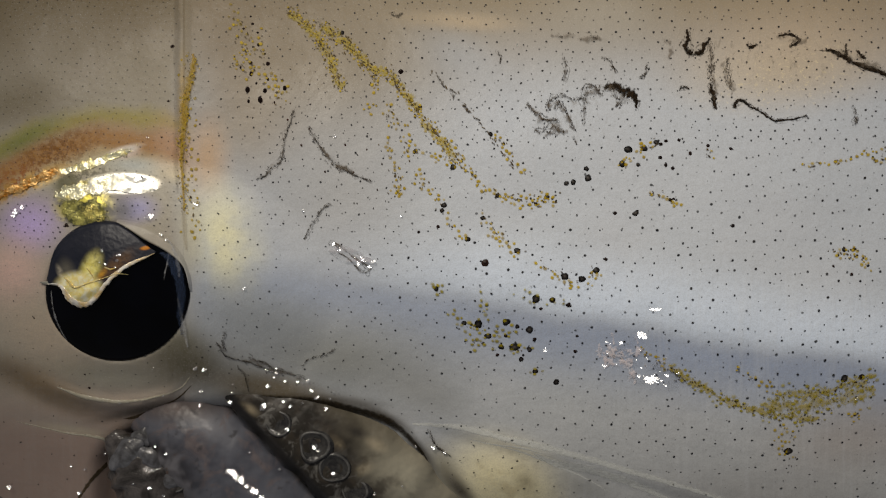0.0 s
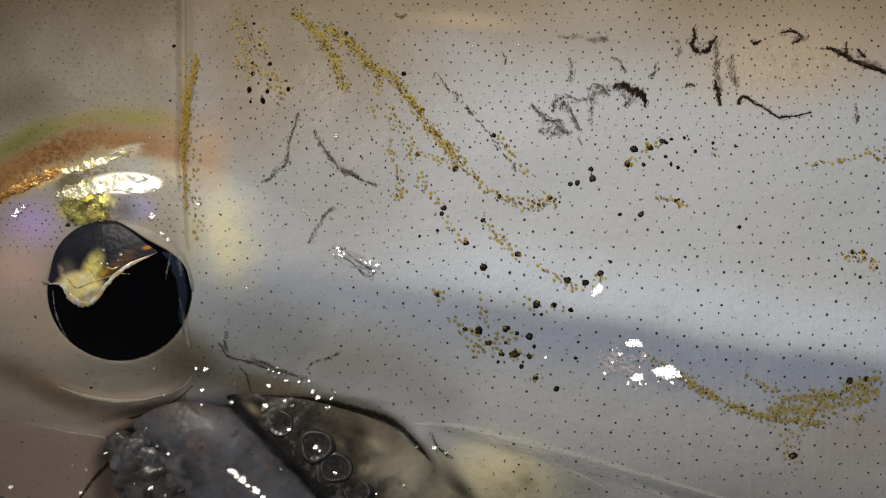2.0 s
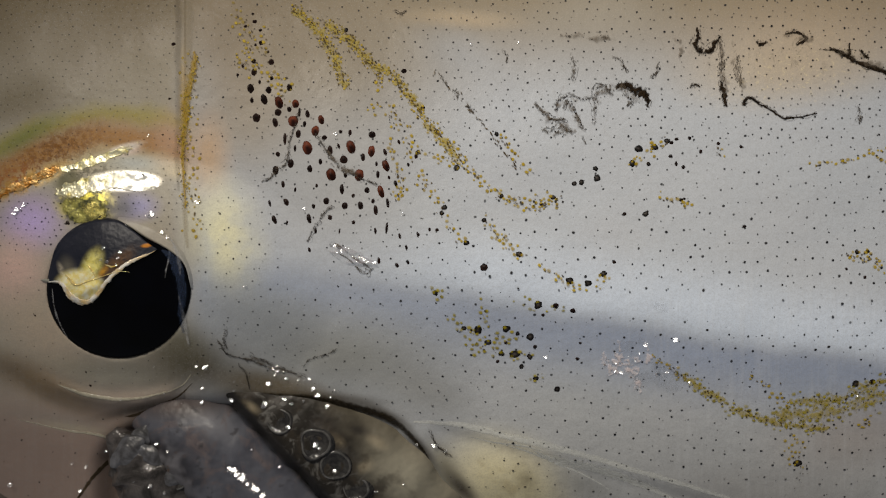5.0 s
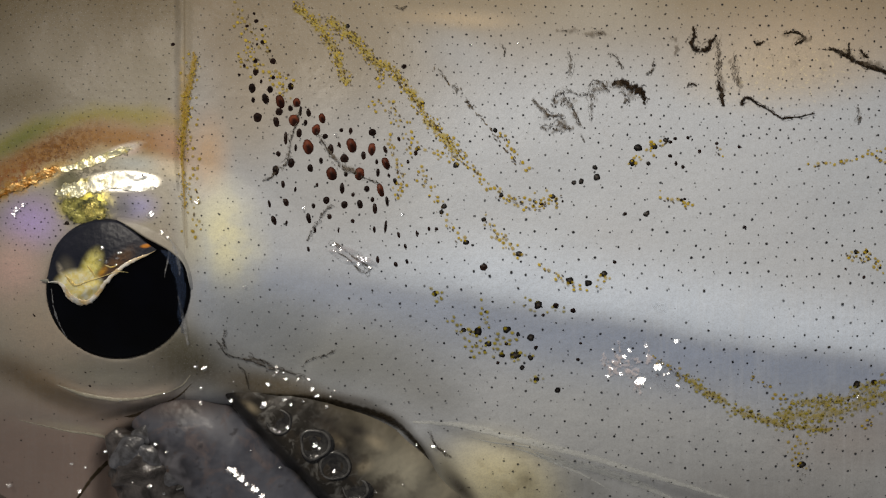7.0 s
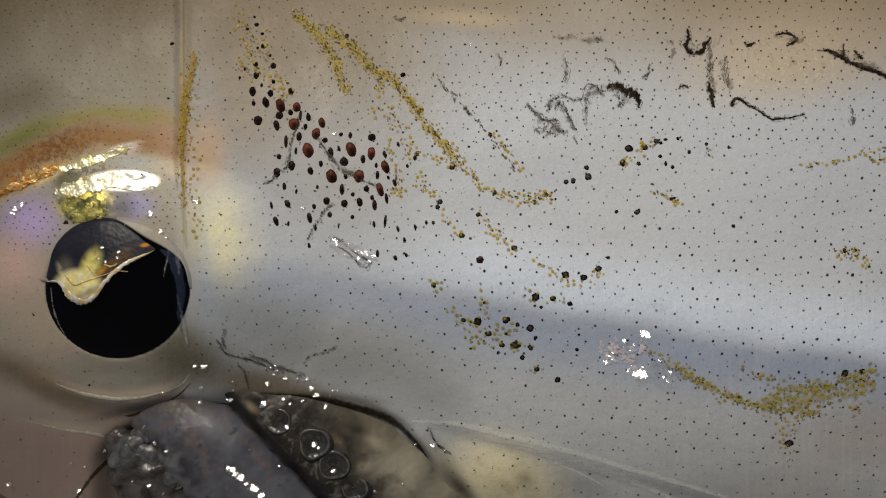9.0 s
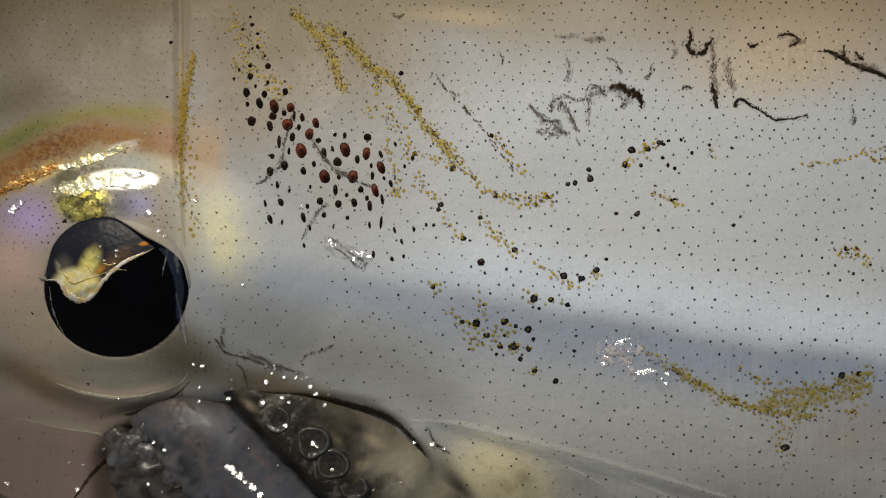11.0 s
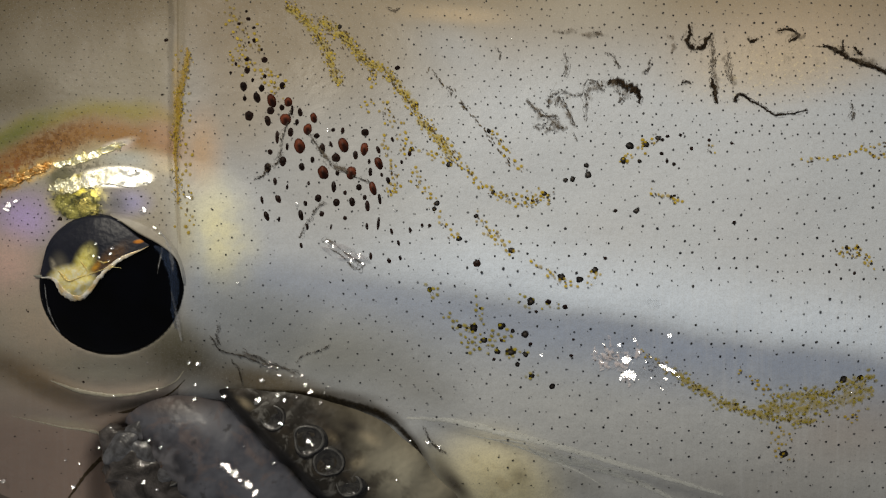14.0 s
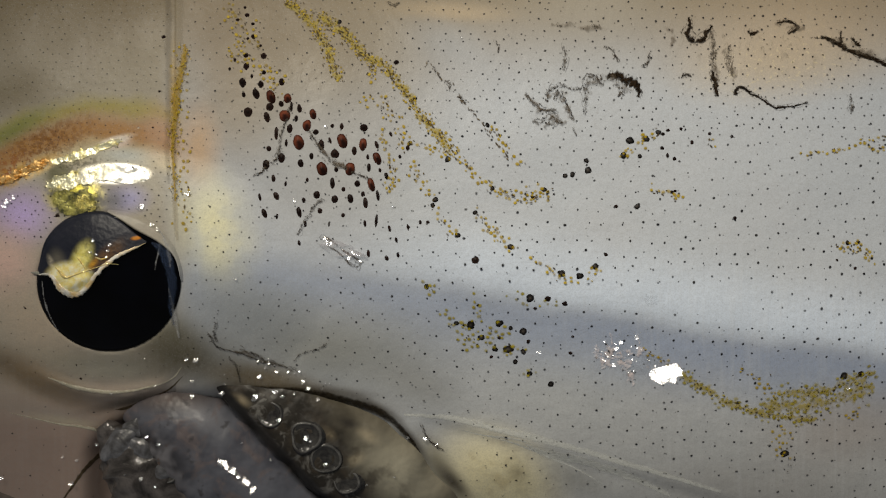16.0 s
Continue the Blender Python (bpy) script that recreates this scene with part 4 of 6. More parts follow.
anchor(545, 257, [-17, -14, -11, -11, -10, -9, -8, -7, -7, -5, -4, -4, 0, 3, -4, -15, -13, -10, -9, -8, -8, -8, -8, -7, -6],
       [-6, -3, -1, 1, 4, 6, 6, 6, 7, 3, 3, 1, 0, 3, 8, 11, 11, 10, 8, 8, 8, 8, 8, 8, 7])
anchor(531, 206, [-18, -16, -13, -11, -9, -8, -8, -8, -8, -6, -5, -3, 0, 2, -4, -15, -13, -11, -10, -9, -8, -7, -6, -5, -3],
       [-5, -5, -4, -2, 0, 1, 1, 3, 5, 3, 1, 0, 0, 3, 11, 16, 15, 13, 12, 12, 11, 12, 12, 12, 11])
anchor(649, 470, [-7, -5, -3, -3, -4, -4, -4, -4, -5, -9, -8, -6, 0, 2, -7, -13, -11, -9, -9, -9, -9, -10, -10, -9, -8],
       [-1, -1, 0, 2, 6, 8, 9, 9, 8, 2, 2, 1, 0, -3, -7, 0, 3, 4, 4, 4, 4, 5, 5, 5, 5])
anchor(699, 110, [0, -1, 0, 0, 0, 1, 1, 1, 1, 3, 3, 1, 0, 1, 2, 0, 0, 1, 2, 3, 3, 3, 2, 3, 5],
       [6, 5, 7, 10, 12, 13, 12, 12, 12, 4, 2, -1, 0, 7, 17, 16, 16, 14, 13, 12, 11, 11, 11, 10, 8])
anchor(744, 180, [-2, -3, -3, -2, -2, -1, 0, 1, 0, -1, 0, -1, 0, 1, 1, -1, -1, 1, 2, 2, 2, 1, 1, 2, 3],
       [3, 3, 5, 7, 9, 11, 12, 12, 12, 4, 2, 0, 0, 5, 12, 15, 14, 13, 12, 12, 11, 11, 11, 10, 6])
anchor(935, 350, [-10, -9, -9, -9, -8, -8, -7, -5, -4, -4, -3, -1, 0, -6, -15, -8, -8, -8, -8, -7, -7, -7, -6, -5, -3],
       [4, 4, 3, 3, 3, 3, 4, 6, 7, 5, 4, 2, 0, 0, 1, 11, 10, 7, 5, 5, 6, 7, 8, 7, 6])
anchor(1094, 154, [-8, -5, 0, 5, 10, 12, 13, 14, 14, 10, 7, 4, 0, -2, 0, 9, 9, 9, 10, 11, 12, 13, 13, 14, 15],
       [5, 3, 2, 3, 4, 5, 7, 8, 9, 4, 1, -1, 0, 4, 10, 13, 13, 12, 10, 9, 8, 7, 7, 5, 3])
anchor(1261, 150, [-5, -7, -6, -4, -2, 4, 9, 12, 11, 9, 7, 4, 0, -5, -9, 1, 2, 3, 4, 6, 7, 8, 9, 10, 12],
       [5, 2, 0, -1, -1, -1, 1, 2, 4, 5, 3, 1, 0, 2, 6, 11, 12, 11, 9, 8, 6, 5, 4, 1, -2])
anchor(1319, 185, [-4, -5, -4, -2, 0, 4, 9, 12, 13, 10, 8, 5, 0, -6, -10, 1, 2, 3, 5, 6, 8, 9, 10, 11, 13],
       [5, 2, -1, -2, -3, -4, -4, -2, 3, 4, 3, 1, 0, 2, 6, 11, 11, 10, 8, 7, 5, 4, 3, 0, -3])
anchor(1545, 105, [1, 0, 1, 0, -2, -3, -3, -1, 1, 8, 5, 2, 0, -1, -3, 0, 0, 1, 3, 4, 6, 6, 5, 5, 6],
       [4, 1, 0, 1, 2, 3, 4, 6, 7, 8, 6, 3, 0, 2, 9, 14, 14, 13, 12, 11, 9, 7, 6, 2, -2])
anchor(1515, 450, [-13, -11, -6, -2, 0, 2, 3, 4, 6, 13, 8, 3, 0, -4, -10, -5, -5, -3, 0, 3, 5, 8, 10, 11, 10],
       [-8, -6, -5, -4, -3, -2, -2, -2, -1, 0, -1, -1, 0, 0, -1, -2, -1, 0, 0, 0, 0, 0, 0, -2, -4])
anchor(865, 468, [2, -2, -3, -5, -8, -9, -9, -9, -8, -7, -7, -4, 0, -2, -12, -5, -6, -6, -6, -6, -6, -7, -8, -7, -5],
       [-7, -6, -3, 0, 3, 4, 5, 6, 7, 5, 5, 3, 0, -5, -8, 1, 1, 2, 4, 5, 6, 7, 7, 7, 6])
anchor(1010, 490, [-9, -12, -12, -10, -8, -7, -6, -5, -3, -3, -2, 0, 0, -2, -4, -9, -8, -7, -6, -5, -5, -4, -3, -2, 0],
       [-8, -7, -5, -2, 3, 5, 6, 8, 9, 9, 7, 4, 0, -3, -3, 4, 6, 6, 7, 8, 9, 10, 10, 10, 9])
anchor(914, 620, [-7, -7, -8, -10, -13, -13, -12, -12, -12, -7, -6, -3, 0, -1, -4, -7, -8, -7, -5, -4, -4, -4, -4, -4, -4],
       [-11, -11, -9, -3, 3, 6, 6, 6, 6, 9, 9, 6, 0, -6, -9, -3, -1, 2, 6, 9, 11, 12, 12, 12, 12])
anchor(1148, 372, [-13, -12, -11, -10, -8, -6, -4, -1, 1, 3, 7, 7, 0, -8, -12, -10, -8, -6, -5, -4, -2, 0, 1, 3, 5],
       [2, 1, 1, 3, 5, 5, 4, 4, 5, 6, 6, 3, 0, 0, 5, 11, 11, 10, 9, 8, 8, 8, 9, 8, 7])
anchor(1114, 284, [-15, -13, -10, -9, -8, -7, -4, -1, 3, 3, 4, 4, 0, -7, -14, -4, -5, -4, -3, -2, 0, 1, 2, 3, 5],
       [0, -2, -2, -2, 0, 0, 0, 1, 3, 3, 1, 1, 0, 0, 3, 9, 9, 8, 7, 7, 6, 5, 5, 4, 3])
anchor(606, 621, [-5, -6, -4, 1, 4, 2, -3, -5, -4, -7, -7, -5, 0, 4, 1, -6, -6, -6, -6, -5, -5, -6, -7, -7, -3],
       [-6, -7, -7, -2, 4, 5, 4, 3, 1, 0, 1, 1, 0, -2, -7, -9, -6, -4, -2, -1, 0, 1, 2, 3, 7])
anchor(1543, 669, [-20, -19, -17, -17, -16, -14, -12, -10, -8, -1, 0, 2, 0, -9, -19, -24, -23, -22, -18, -14, -12, -10, -9, -8, -7],
       [-3, -4, -4, -3, 0, 3, 6, 8, 8, 10, 9, 6, 0, -6, -9, 1, 4, 6, 7, 8, 9, 10, 9, 9, 8])
anchor(1411, 805, [-19, -16, -14, -13, -13, -10, -9, -8, -7, 2, 4, 4, 0, -9, -17, -23, -24, -24, -22, -19, -17, -17, -17, -15, -11],
       [-10, -10, -10, -7, -1, 6, 11, 14, 14, 20, 18, 12, 0, -12, -20, -6, -3, -1, 2, 4, 6, 8, 9, 10, 11])
anchor(1244, 194, [-6, -6, -4, -2, 0, 4, 8, 10, 11, 11, 9, 6, 0, -6, -9, 2, 3, 4, 5, 6, 8, 9, 10, 12, 15],
       [4, 1, -1, -2, -2, -2, -2, 0, 2, 3, 2, 1, 0, 1, 5, 10, 11, 10, 8, 6, 5, 3, 3, 1, -1])
anchor(1311, 398, [-14, -11, -7, -6, -7, -4, -3, -1, 0, 9, 8, 6, 0, -6, -12, -9, -9, -9, -6, -4, -1, 1, 2, 2, 4],
       [0, -2, -1, 2, 3, 4, 2, 3, 3, 4, 5, 0, 0, 2, 6, 6, 4, 4, 5, 6, 5, 5, 6, 5, 3])
anchor(1060, 309, [-16, -14, -13, -11, -12, -11, -9, -3, 0, -3, -2, 2, 0, -10, -16, -8, -9, -9, -9, -9, -5, -6, -4, -3, -1],
       [1, -1, -1, 2, 2, 1, -1, 1, 5, 3, 2, 0, 0, 2, 5, 10, 8, 9, 7, 8, 6, 5, 8, 6, 3])
anchor(1289, 620, [-26, -22, -16, -13, -12, -8, -8, -6, -5, 2, 2, 2, 0, -10, -16, -19, -17, -17, -15, -12, -10, -8, -5, -6, -2],
       [-13, -10, -6, -2, 2, 4, 5, 9, 8, 10, 9, 5, 0, -6, -11, -4, -2, 1, 4, 4, 6, 7, 8, 9, 9])
anchor(1130, 770, [-3, 0, -1, -4, -7, -5, -2, -1, 0, 2, 1, 1, 0, -1, -2, -4, -4, -6, -7, -7, -7, -6, -2, 3, 7],
       [-13, -15, -9, -5, 2, 4, 7, 9, 8, 12, 12, 8, 0, -14, -20, -8, -2, 0, 2, 3, 3, 7, 8, 8, 8])
anchor(700, 640, [-6, -5, -4, 1, 0, -4, -6, -4, -5, -3, -4, -2, 0, 2, -4, -4, -3, -1, 0, 0, 1, -1, 1, -3, -6],
       [-8, -10, -12, -3, 3, 6, 4, 2, 0, 4, 6, 3, 0, -2, -8, -7, -6, -2, 0, 3, 3, 7, 6, 6, 5])
anchor(1331, 501, [-23, -20, -13, -11, -10, -8, -6, -4, -3, 5, 4, 4, 0, -10, -19, -21, -20, -15, -13, -9, -7, -6, -2, -1, 1],
       [-4, -6, -4, 0, 2, 4, 5, 7, 8, 9, 8, 2, 0, 2, 2, 3, 1, 4, 7, 8, 8, 8, 9, 9, 8])
anchor(900, 130, [-4, -5, -5, -4, 0, 5, 8, 8, 6, 3, 2, 2, 0, -3, -7, 1, 2, 2, 2, 2, 4, 2, 4, 5, 5],
       [10, 8, 8, 11, 12, 16, 17, 18, 17, 7, 3, -3, 0, 9, 18, 19, 19, 20, 17, 18, 17, 15, 17, 15, 9])
anchor(640, 40, [-3, -2, -4, -2, 2, 2, 2, 2, 1, 5, 6, 2, 0, 2, 4, 2, 2, 0, 0, 0, 1, 1, 2, 5, 8],
       [9, 8, 8, 11, 8, 9, 5, 6, 8, -2, -4, -6, 0, 11, 20, 13, 11, 10, 8, 9, 8, 5, 9, 8, 3])
anchor(1400, 331, [-4, -5, -1, 1, 2, 4, 5, 6, 8, 11, 7, 4, 0, -6, -7, -1, -3, -3, 2, 3, 7, 7, 8, 9, 11],
       [-2, -2, -3, -2, -1, 0, -3, -2, -2, 3, 3, 0, 0, 2, 3, 4, 4, 4, 2, 3, 0, 1, 1, 0, -3])
anchor(1439, 609, [-18, -11, -8, -7, -7, -5, -3, -3, 0, 6, 5, 5, 0, -6, -16, -18, -17, -15, -12, -9, -6, -6, -2, -1, 1],
       [-7, -5, -3, -1, 1, 5, 6, 8, 8, 10, 9, 4, 0, -4, -7, -1, 1, 4, 6, 7, 7, 8, 8, 9, 7])
anchor(1001, 430, [-12, -16, -14, -11, -10, -10, -9, -7, -6, -6, -5, -1, 0, -9, -15, -12, -11, -9, -9, -7, -7, -8, -7, -6, -2],
       [0, 0, 0, 2, 5, 6, 7, 9, 9, 9, 9, 3, 0, -1, 0, 4, 7, 7, 8, 9, 9, 10, 11, 11, 9])
anchor(779, 640, [-7, -5, -5, -3, -4, -7, -6, -7, -8, -7, -10, -7, 0, 1, -7, -8, -8, -6, -4, -3, -1, -2, -1, -4, -5],
       [-8, -10, -10, -3, 3, 6, 7, 4, 2, 6, 8, 3, 0, -3, -11, -4, -4, 0, 4, 6, 8, 10, 9, 9, 8])
anchor(430, 331, [-3, -2, -2, -2, -1, -2, -3, -1, -2, -1, -2, -1, 0, 10, 7, -4, -4, -4, -4, -4, -2, -6, -4, -4, -2],
       [-8, -9, -9, -8, -4, -2, -1, 0, 0, 0, 2, -1, 0, 3, 6, 0, -4, -2, -3, 0, 0, 1, 3, 3, 2])
anchor(830, 60, [-6, -5, -2, 4, 5, 7, 8, 8, 8, 2, 2, 2, 0, 1, 1, 4, 3, 2, 4, 3, 7, 5, 7, 9, 10],
       [7, 5, 8, 11, 11, 13, 11, 12, 12, -4, -6, -9, 0, 12, 23, 18, 16, 15, 13, 14, 12, 10, 14, 12, 6])
anchor(1150, 60, [-9, -8, -2, 6, 8, 10, 11, 11, 9, 2, -4, -2, 0, 2, 2, 4, 5, 5, 7, 5, 8, 7, 8, 9, 10],
       [3, 2, 2, 5, 6, 9, 7, 7, 8, 4, 2, -1, 0, 3, 11, 12, 10, 10, 8, 9, 6, 5, 8, 5, 0])
anchor(1257, 522, [-21, -19, -16, -14, -12, -8, -6, -4, -2, 5, 4, 5, 0, -9, -12, -15, -14, -12, -9, -7, -4, -4, -1, 0, 2],
       [-2, -4, -3, -2, 2, 4, 5, 7, 9, 10, 11, 5, 0, 2, 3, 4, 4, 4, 6, 9, 9, 10, 11, 11, 11])
anchor(966, 246, [-14, -11, -10, -11, -12, -8, -6, -4, -3, -3, -4, -2, 0, -9, -13, -6, -5, -8, -9, -9, -5, -7, -5, -4, -2],
       [3, 2, 3, 6, 6, 7, 5, 6, 8, 4, 3, -1, 0, 2, 8, 15, 14, 15, 11, 12, 9, 8, 11, 9, 6])
anchor(1413, 456, [-16, -14, -7, -3, -3, -2, -2, 2, 2, 6, 4, -1, 0, -7, -16, -10, -11, -10, -6, -3, -1, 1, 2, 3, 7],
       [-6, -6, -4, -2, 0, 1, 0, 1, 3, 3, 3, -1, 0, 2, 2, 0, 1, 1, 2, 5, 3, 4, 4, 3, 2])
anchor(862, 697, [-9, -2, -1, -3, -7, -7, -9, -9, -9, -6, -8, -5, 0, 1, -5, -7, -9, -8, -4, -1, -1, -1, 2, 2, 1],
       [-13, -10, -9, -5, 2, 4, 4, 3, 4, 7, 6, 3, 0, -4, -11, -5, -6, -2, 2, 6, 8, 11, 11, 12, 11])
anchor(1337, 335, [-6, -5, -1, 1, 2, 4, 5, 6, 8, 14, 9, 4, 0, -4, -7, -2, -3, -1, 2, 3, 7, 7, 10, 9, 11],
       [0, -2, -1, 0, 0, 1, -1, -2, 0, 4, 3, 0, 0, 2, 5, 6, 5, 6, 4, 5, 2, 1, 3, 0, -2])
anchor(1112, 436, [-17, -14, -13, -10, -7, -5, -3, -1, 0, 3, 4, 9, 0, -7, -5, -10, -8, -6, -4, -3, -1, -1, 1, 3, 5],
       [4, 2, 2, 5, 8, 9, 8, 10, 12, 13, 13, 5, 0, 0, 5, 12, 13, 12, 11, 12, 13, 13, 14, 14, 12])
anchor(567, 87, [-9, -8, -7, -4, -4, -4, -3, -3, -2, 0, 2, 1, 0, 4, 4, 4, 3, 2, 2, 0, 2, -1, 1, 2, 4],
       [12, 11, 11, 14, 14, 15, 13, 12, 14, 6, 5, -1, 0, 11, 21, 18, 16, 15, 11, 12, 9, 8, 12, 11, 9])
anchor(960, 106, [-1, 0, 1, 1, 2, 5, 8, 11, 11, 5, 4, 2, 0, -1, -2, 7, 8, 8, 8, 8, 10, 8, 10, 11, 11],
       [9, 7, 6, 9, 11, 13, 13, 13, 14, 4, 0, -4, 0, 8, 15, 15, 14, 15, 13, 14, 11, 10, 12, 9, 5])
anchor(1487, 210, [0, -2, -1, 0, -1, -2, -4, -3, 0, 6, 4, 2, 0, -4, -5, -1, -1, -1, 2, 2, 5, 5, 5, 6, 8],
       [4, 0, 0, 0, 0, 1, -4, -2, 2, 6, 6, 0, 0, 2, 9, 10, 10, 10, 8, 9, 6, 5, 6, 3, 0])
anchor(416, 129, [-7, -10, -13, -11, -12, -11, -14, -12, -11, -6, -4, -2, 0, 7, 1, -10, -9, -9, -9, -9, -7, -8, -7, -6, -5],
       [4, 2, 0, 3, 3, 6, 2, 4, 5, 4, 5, 0, 0, 2, 11, 16, 14, 14, 10, 11, 8, 7, 9, 8, 6])
for u, v in ((340, 60), (345, 250), (350, 430), (370, 600), (480, 690), (640, 705), (780, 770), (900, 830)):
    anchor(u, v, [0] * 25, [0] * 25)


def slide(u, v):
    """Slip of the skin at (u, v) at all TIMES."""
    du = dv = total = 0
    for a, b, x, y in ANCHORS:
        d2 = (a - u) ** 2 + (b - v) ** 2
        w = math.exp(-d2 / (2 * 75.0 ** 2)) + 60 / (d2 + 4e3) * 0.05
        du, dv, total = du + w * x, dv + w * y, total + w
    return du / total, dv / total


MOVERS = []


def glide(ob, u, v, lift=0.0, spin=0.0, open_at=None, tremble=0.0):
    """Note that ob rides on the skin at (u, v); open_at(t) gives a pigment sac's height over the skin."""
    MOVERS.append((ob, u, v, lift, spin, open_at, tremble))
    ob.matrix_basis = seat(u, v, lift if open_at is None else open_at(8.0), spin)


def motions():
    shiver = random.Random(5)
    for ob, u, v, lift, spin, open_at, tremble in MOVERS:
        du, dv = slide(u, v)
        times = TIMES if open_at is None else sorted(TIMES + [2.9, 3.1, 3.2, 3.3, 4.25])
        rows = []
        for t in times:
            x, y = u + float(np.interp(t, TIMES, du)), v + float(np.interp(t, TIMES, dv))
            m = seat(x, y, lift if open_at is None else open_at(t), spin, mantle_top)
            if tremble:
                m = m @ pose(0, 0, 0, shiver.uniform(-tremble, tremble), shiver.uniform(-tremble, tremble), 0)
            rows.append((t, m))
        walk(ob, rows)
    for ob, us, vs, lit, lean_u, lean_v in GLINTS:
        rows = []
        for t, u, v, on in zip(TIMES, us, vs, lit):
            m = seat(u, v, 2.0, 0, mantle_top)
            if on:
                m = facing(at(u, v, mantle_top(u, v) + 6)) @ pose(0, 0, 0, lean_u, lean_v, 0)
            rows.append((t, m))
        walk(ob, rows)


# ---- pigment sacs ----
def sac_mesh(name, a, b, high, material, seed, sides=24, uneven=0.13):
    """A low cone of pigment with a rounded tip and an uneven outline."""
    prof = [(1.0, -1.2), (1.0, -1.0), (0.82, -0.80), (0.6, -0.57), (0.4, -0.37), (0.2, -0.17), (0.08, -0.06), (0.0, 0.0)]
    verts, faces, uvs = [], [], []
    for pr, pz in prof:
        for i in range(sides):
            g = 2 * math.pi * i / sides
            w = 1 + uneven * noise.noise((1.3 * math.cos(g) + seed, 1.3 * math.sin(g), seed * 0.7))
            verts.append((a * pr * w * math.cos(g) * K, b * pr * w * math.sin(g) * K, pz * high * K))
            uvs.append((1000 * pr * math.cos(g), 1000 * pr * math.sin(g)))
    for k in range(len(prof) - 1):
        for i in range(sides):
            j = (i + 1) % sides
            faces.append((k * sides + i, k * sides + j, (k + 1) * sides + j, (k + 1) * sides + i))
    return mesh_of(name, verts, faces, material, uvs)


def opening(high, start, late):
    """Height of a sac's tip over the skin: it swells out after 3 s and goes on slowly."""
    def rise(t):
        f = float(np.interp(t - late, [0, 2.9, 3.1, 3.3, 3.5, 4.2, 6.5, 7.5, 16], [0, 0, 0.33, 0.53, 0.66, 0.78, 0.93, 1.0, 1.0]))
        return high * (start + (1 - start) * f)
    return rise


# (u, v, half width, half height) of each sac when open
SACS_BACK = [(450, 22, 3, 3), (454, 35, 5, 4), (438, 44, 4, 3), (464, 50, 4, 3), (466, 72, 5, 5), (456, 76, 3, 3), (478, 88, 3, 3), (453, 105, 5, 5), (484, 106, 6, 6), (434, 114, 3, 4), (454, 125, 6, 7),
             (425, 130, 3, 3), (485, 135, 4, 4), (464, 142, 3, 4), (516, 151, 6, 7), (448, 154, 7, 9), (480, 156, 6, 7), (450, 175, 4, 5), (472, 173, 7, 10)]
SACS_RED = [(498, 178, 9, 13), (527, 180, 8, 9), (523, 211, 11, 11), (572, 208, 7, 10), (548, 258, 11, 14), (624, 256, 10, 14), (659, 263, 8, 12), (684, 288, 8, 12), (590, 306, 11, 13), (639, 306, 10, 12),
            (677, 335, 7, 13), (562, 228, 9, 10)]
SACS_NECK = [(516, 190, 5, 6), (496, 196, 8, 7), (458, 206, 9, 9), (491, 214, 6, 10), (548, 198, 5, 8), (534, 195, 3, 9), (543, 216, 4, 6), (532, 234, 6, 8), (508, 243, 4, 12), (578, 240, 6, 5), (588, 263, 6, 10),
             (526, 260, 3, 7), (495, 271, 5, 5), (518, 287, 7, 9), (490, 300, 7, 9), (552, 296, 6, 7), (571, 283, 4, 6), (606, 229, 4, 4), (622, 230, 4, 6), (612, 279, 9, 8), (603, 255, 3, 6), (659, 233, 8, 7)]
SACS_MID = [(645, 274, 5, 8), (682, 264, 4, 7), (668, 285, 3, 5), (615, 307, 4, 5), (671, 304, 4, 8), (690, 309, 3, 4), (503, 325, 4, 7), (525, 334, 2.5, 5), (564, 326, 3, 4), (609, 332, 5, 10), (653, 333, 6, 6),
            (629, 343, 4, 4), (664, 352, 4, 5), (690, 355, 3.5, 10), (478, 360, 3, 7), (508, 357, 6, 8), (581, 353, 7, 7), (558, 363, 4, 5), (614, 361, 7, 7), (642, 360, 6, 8), (669, 368, 5, 10), (486, 389, 5, 9)]
SACS_LOW = [(550, 385, 5, 10), (588, 382, 5, 5), (509, 394, 2.5, 5), (630, 390, 4, 4), (689, 400, 3, 12), (669, 405, 3, 6), (562, 406, 3, 6), (605, 406, 2, 5), (712, 414, 3, 6), (551, 440, 3, 5), (724, 434, 3, 5),
            (675, 458, 3.5, 7), (707, 466, 4, 5), (727, 461, 3, 4), (702, 320, 4, 7), (744, 411, 2.5, 6), (765, 402, 3, 4), (735, 270, 4, 5), (705, 245, 3, 5), (722, 285, 3, 4)]
sac_random = random.Random(11)
for sacs, material, start, label in ((SACS_BACK, BLACK, 0.66, "blackish pigment sac"), (SACS_RED, RED, 0.16, "open red brown pigment sac"), (SACS_NECK, BLACK, 0.16, "blackish pigment sac"),
                                     (SACS_MID, BLACK, 0.18, "blackish pigment sac"), (SACS_LOW, BLACK, 0.22, "blackish pigment sac")):
    for u, v, a, b in sacs:
        high = 0.32 * min(a, b) + 1.2
        lean = sac_random.uniform(-6, 22)
        ob = part("pigment_sac", sac_mesh("pigment_sac", 0.87 * a, 0.99 * b, high, material, sac_random.uniform(0, 50)), mantle, label)
        late = 0.0 if u < 640 and v < 330 else 0.08
        glide(ob, u, v, 0, lean, opening(high, start, late))

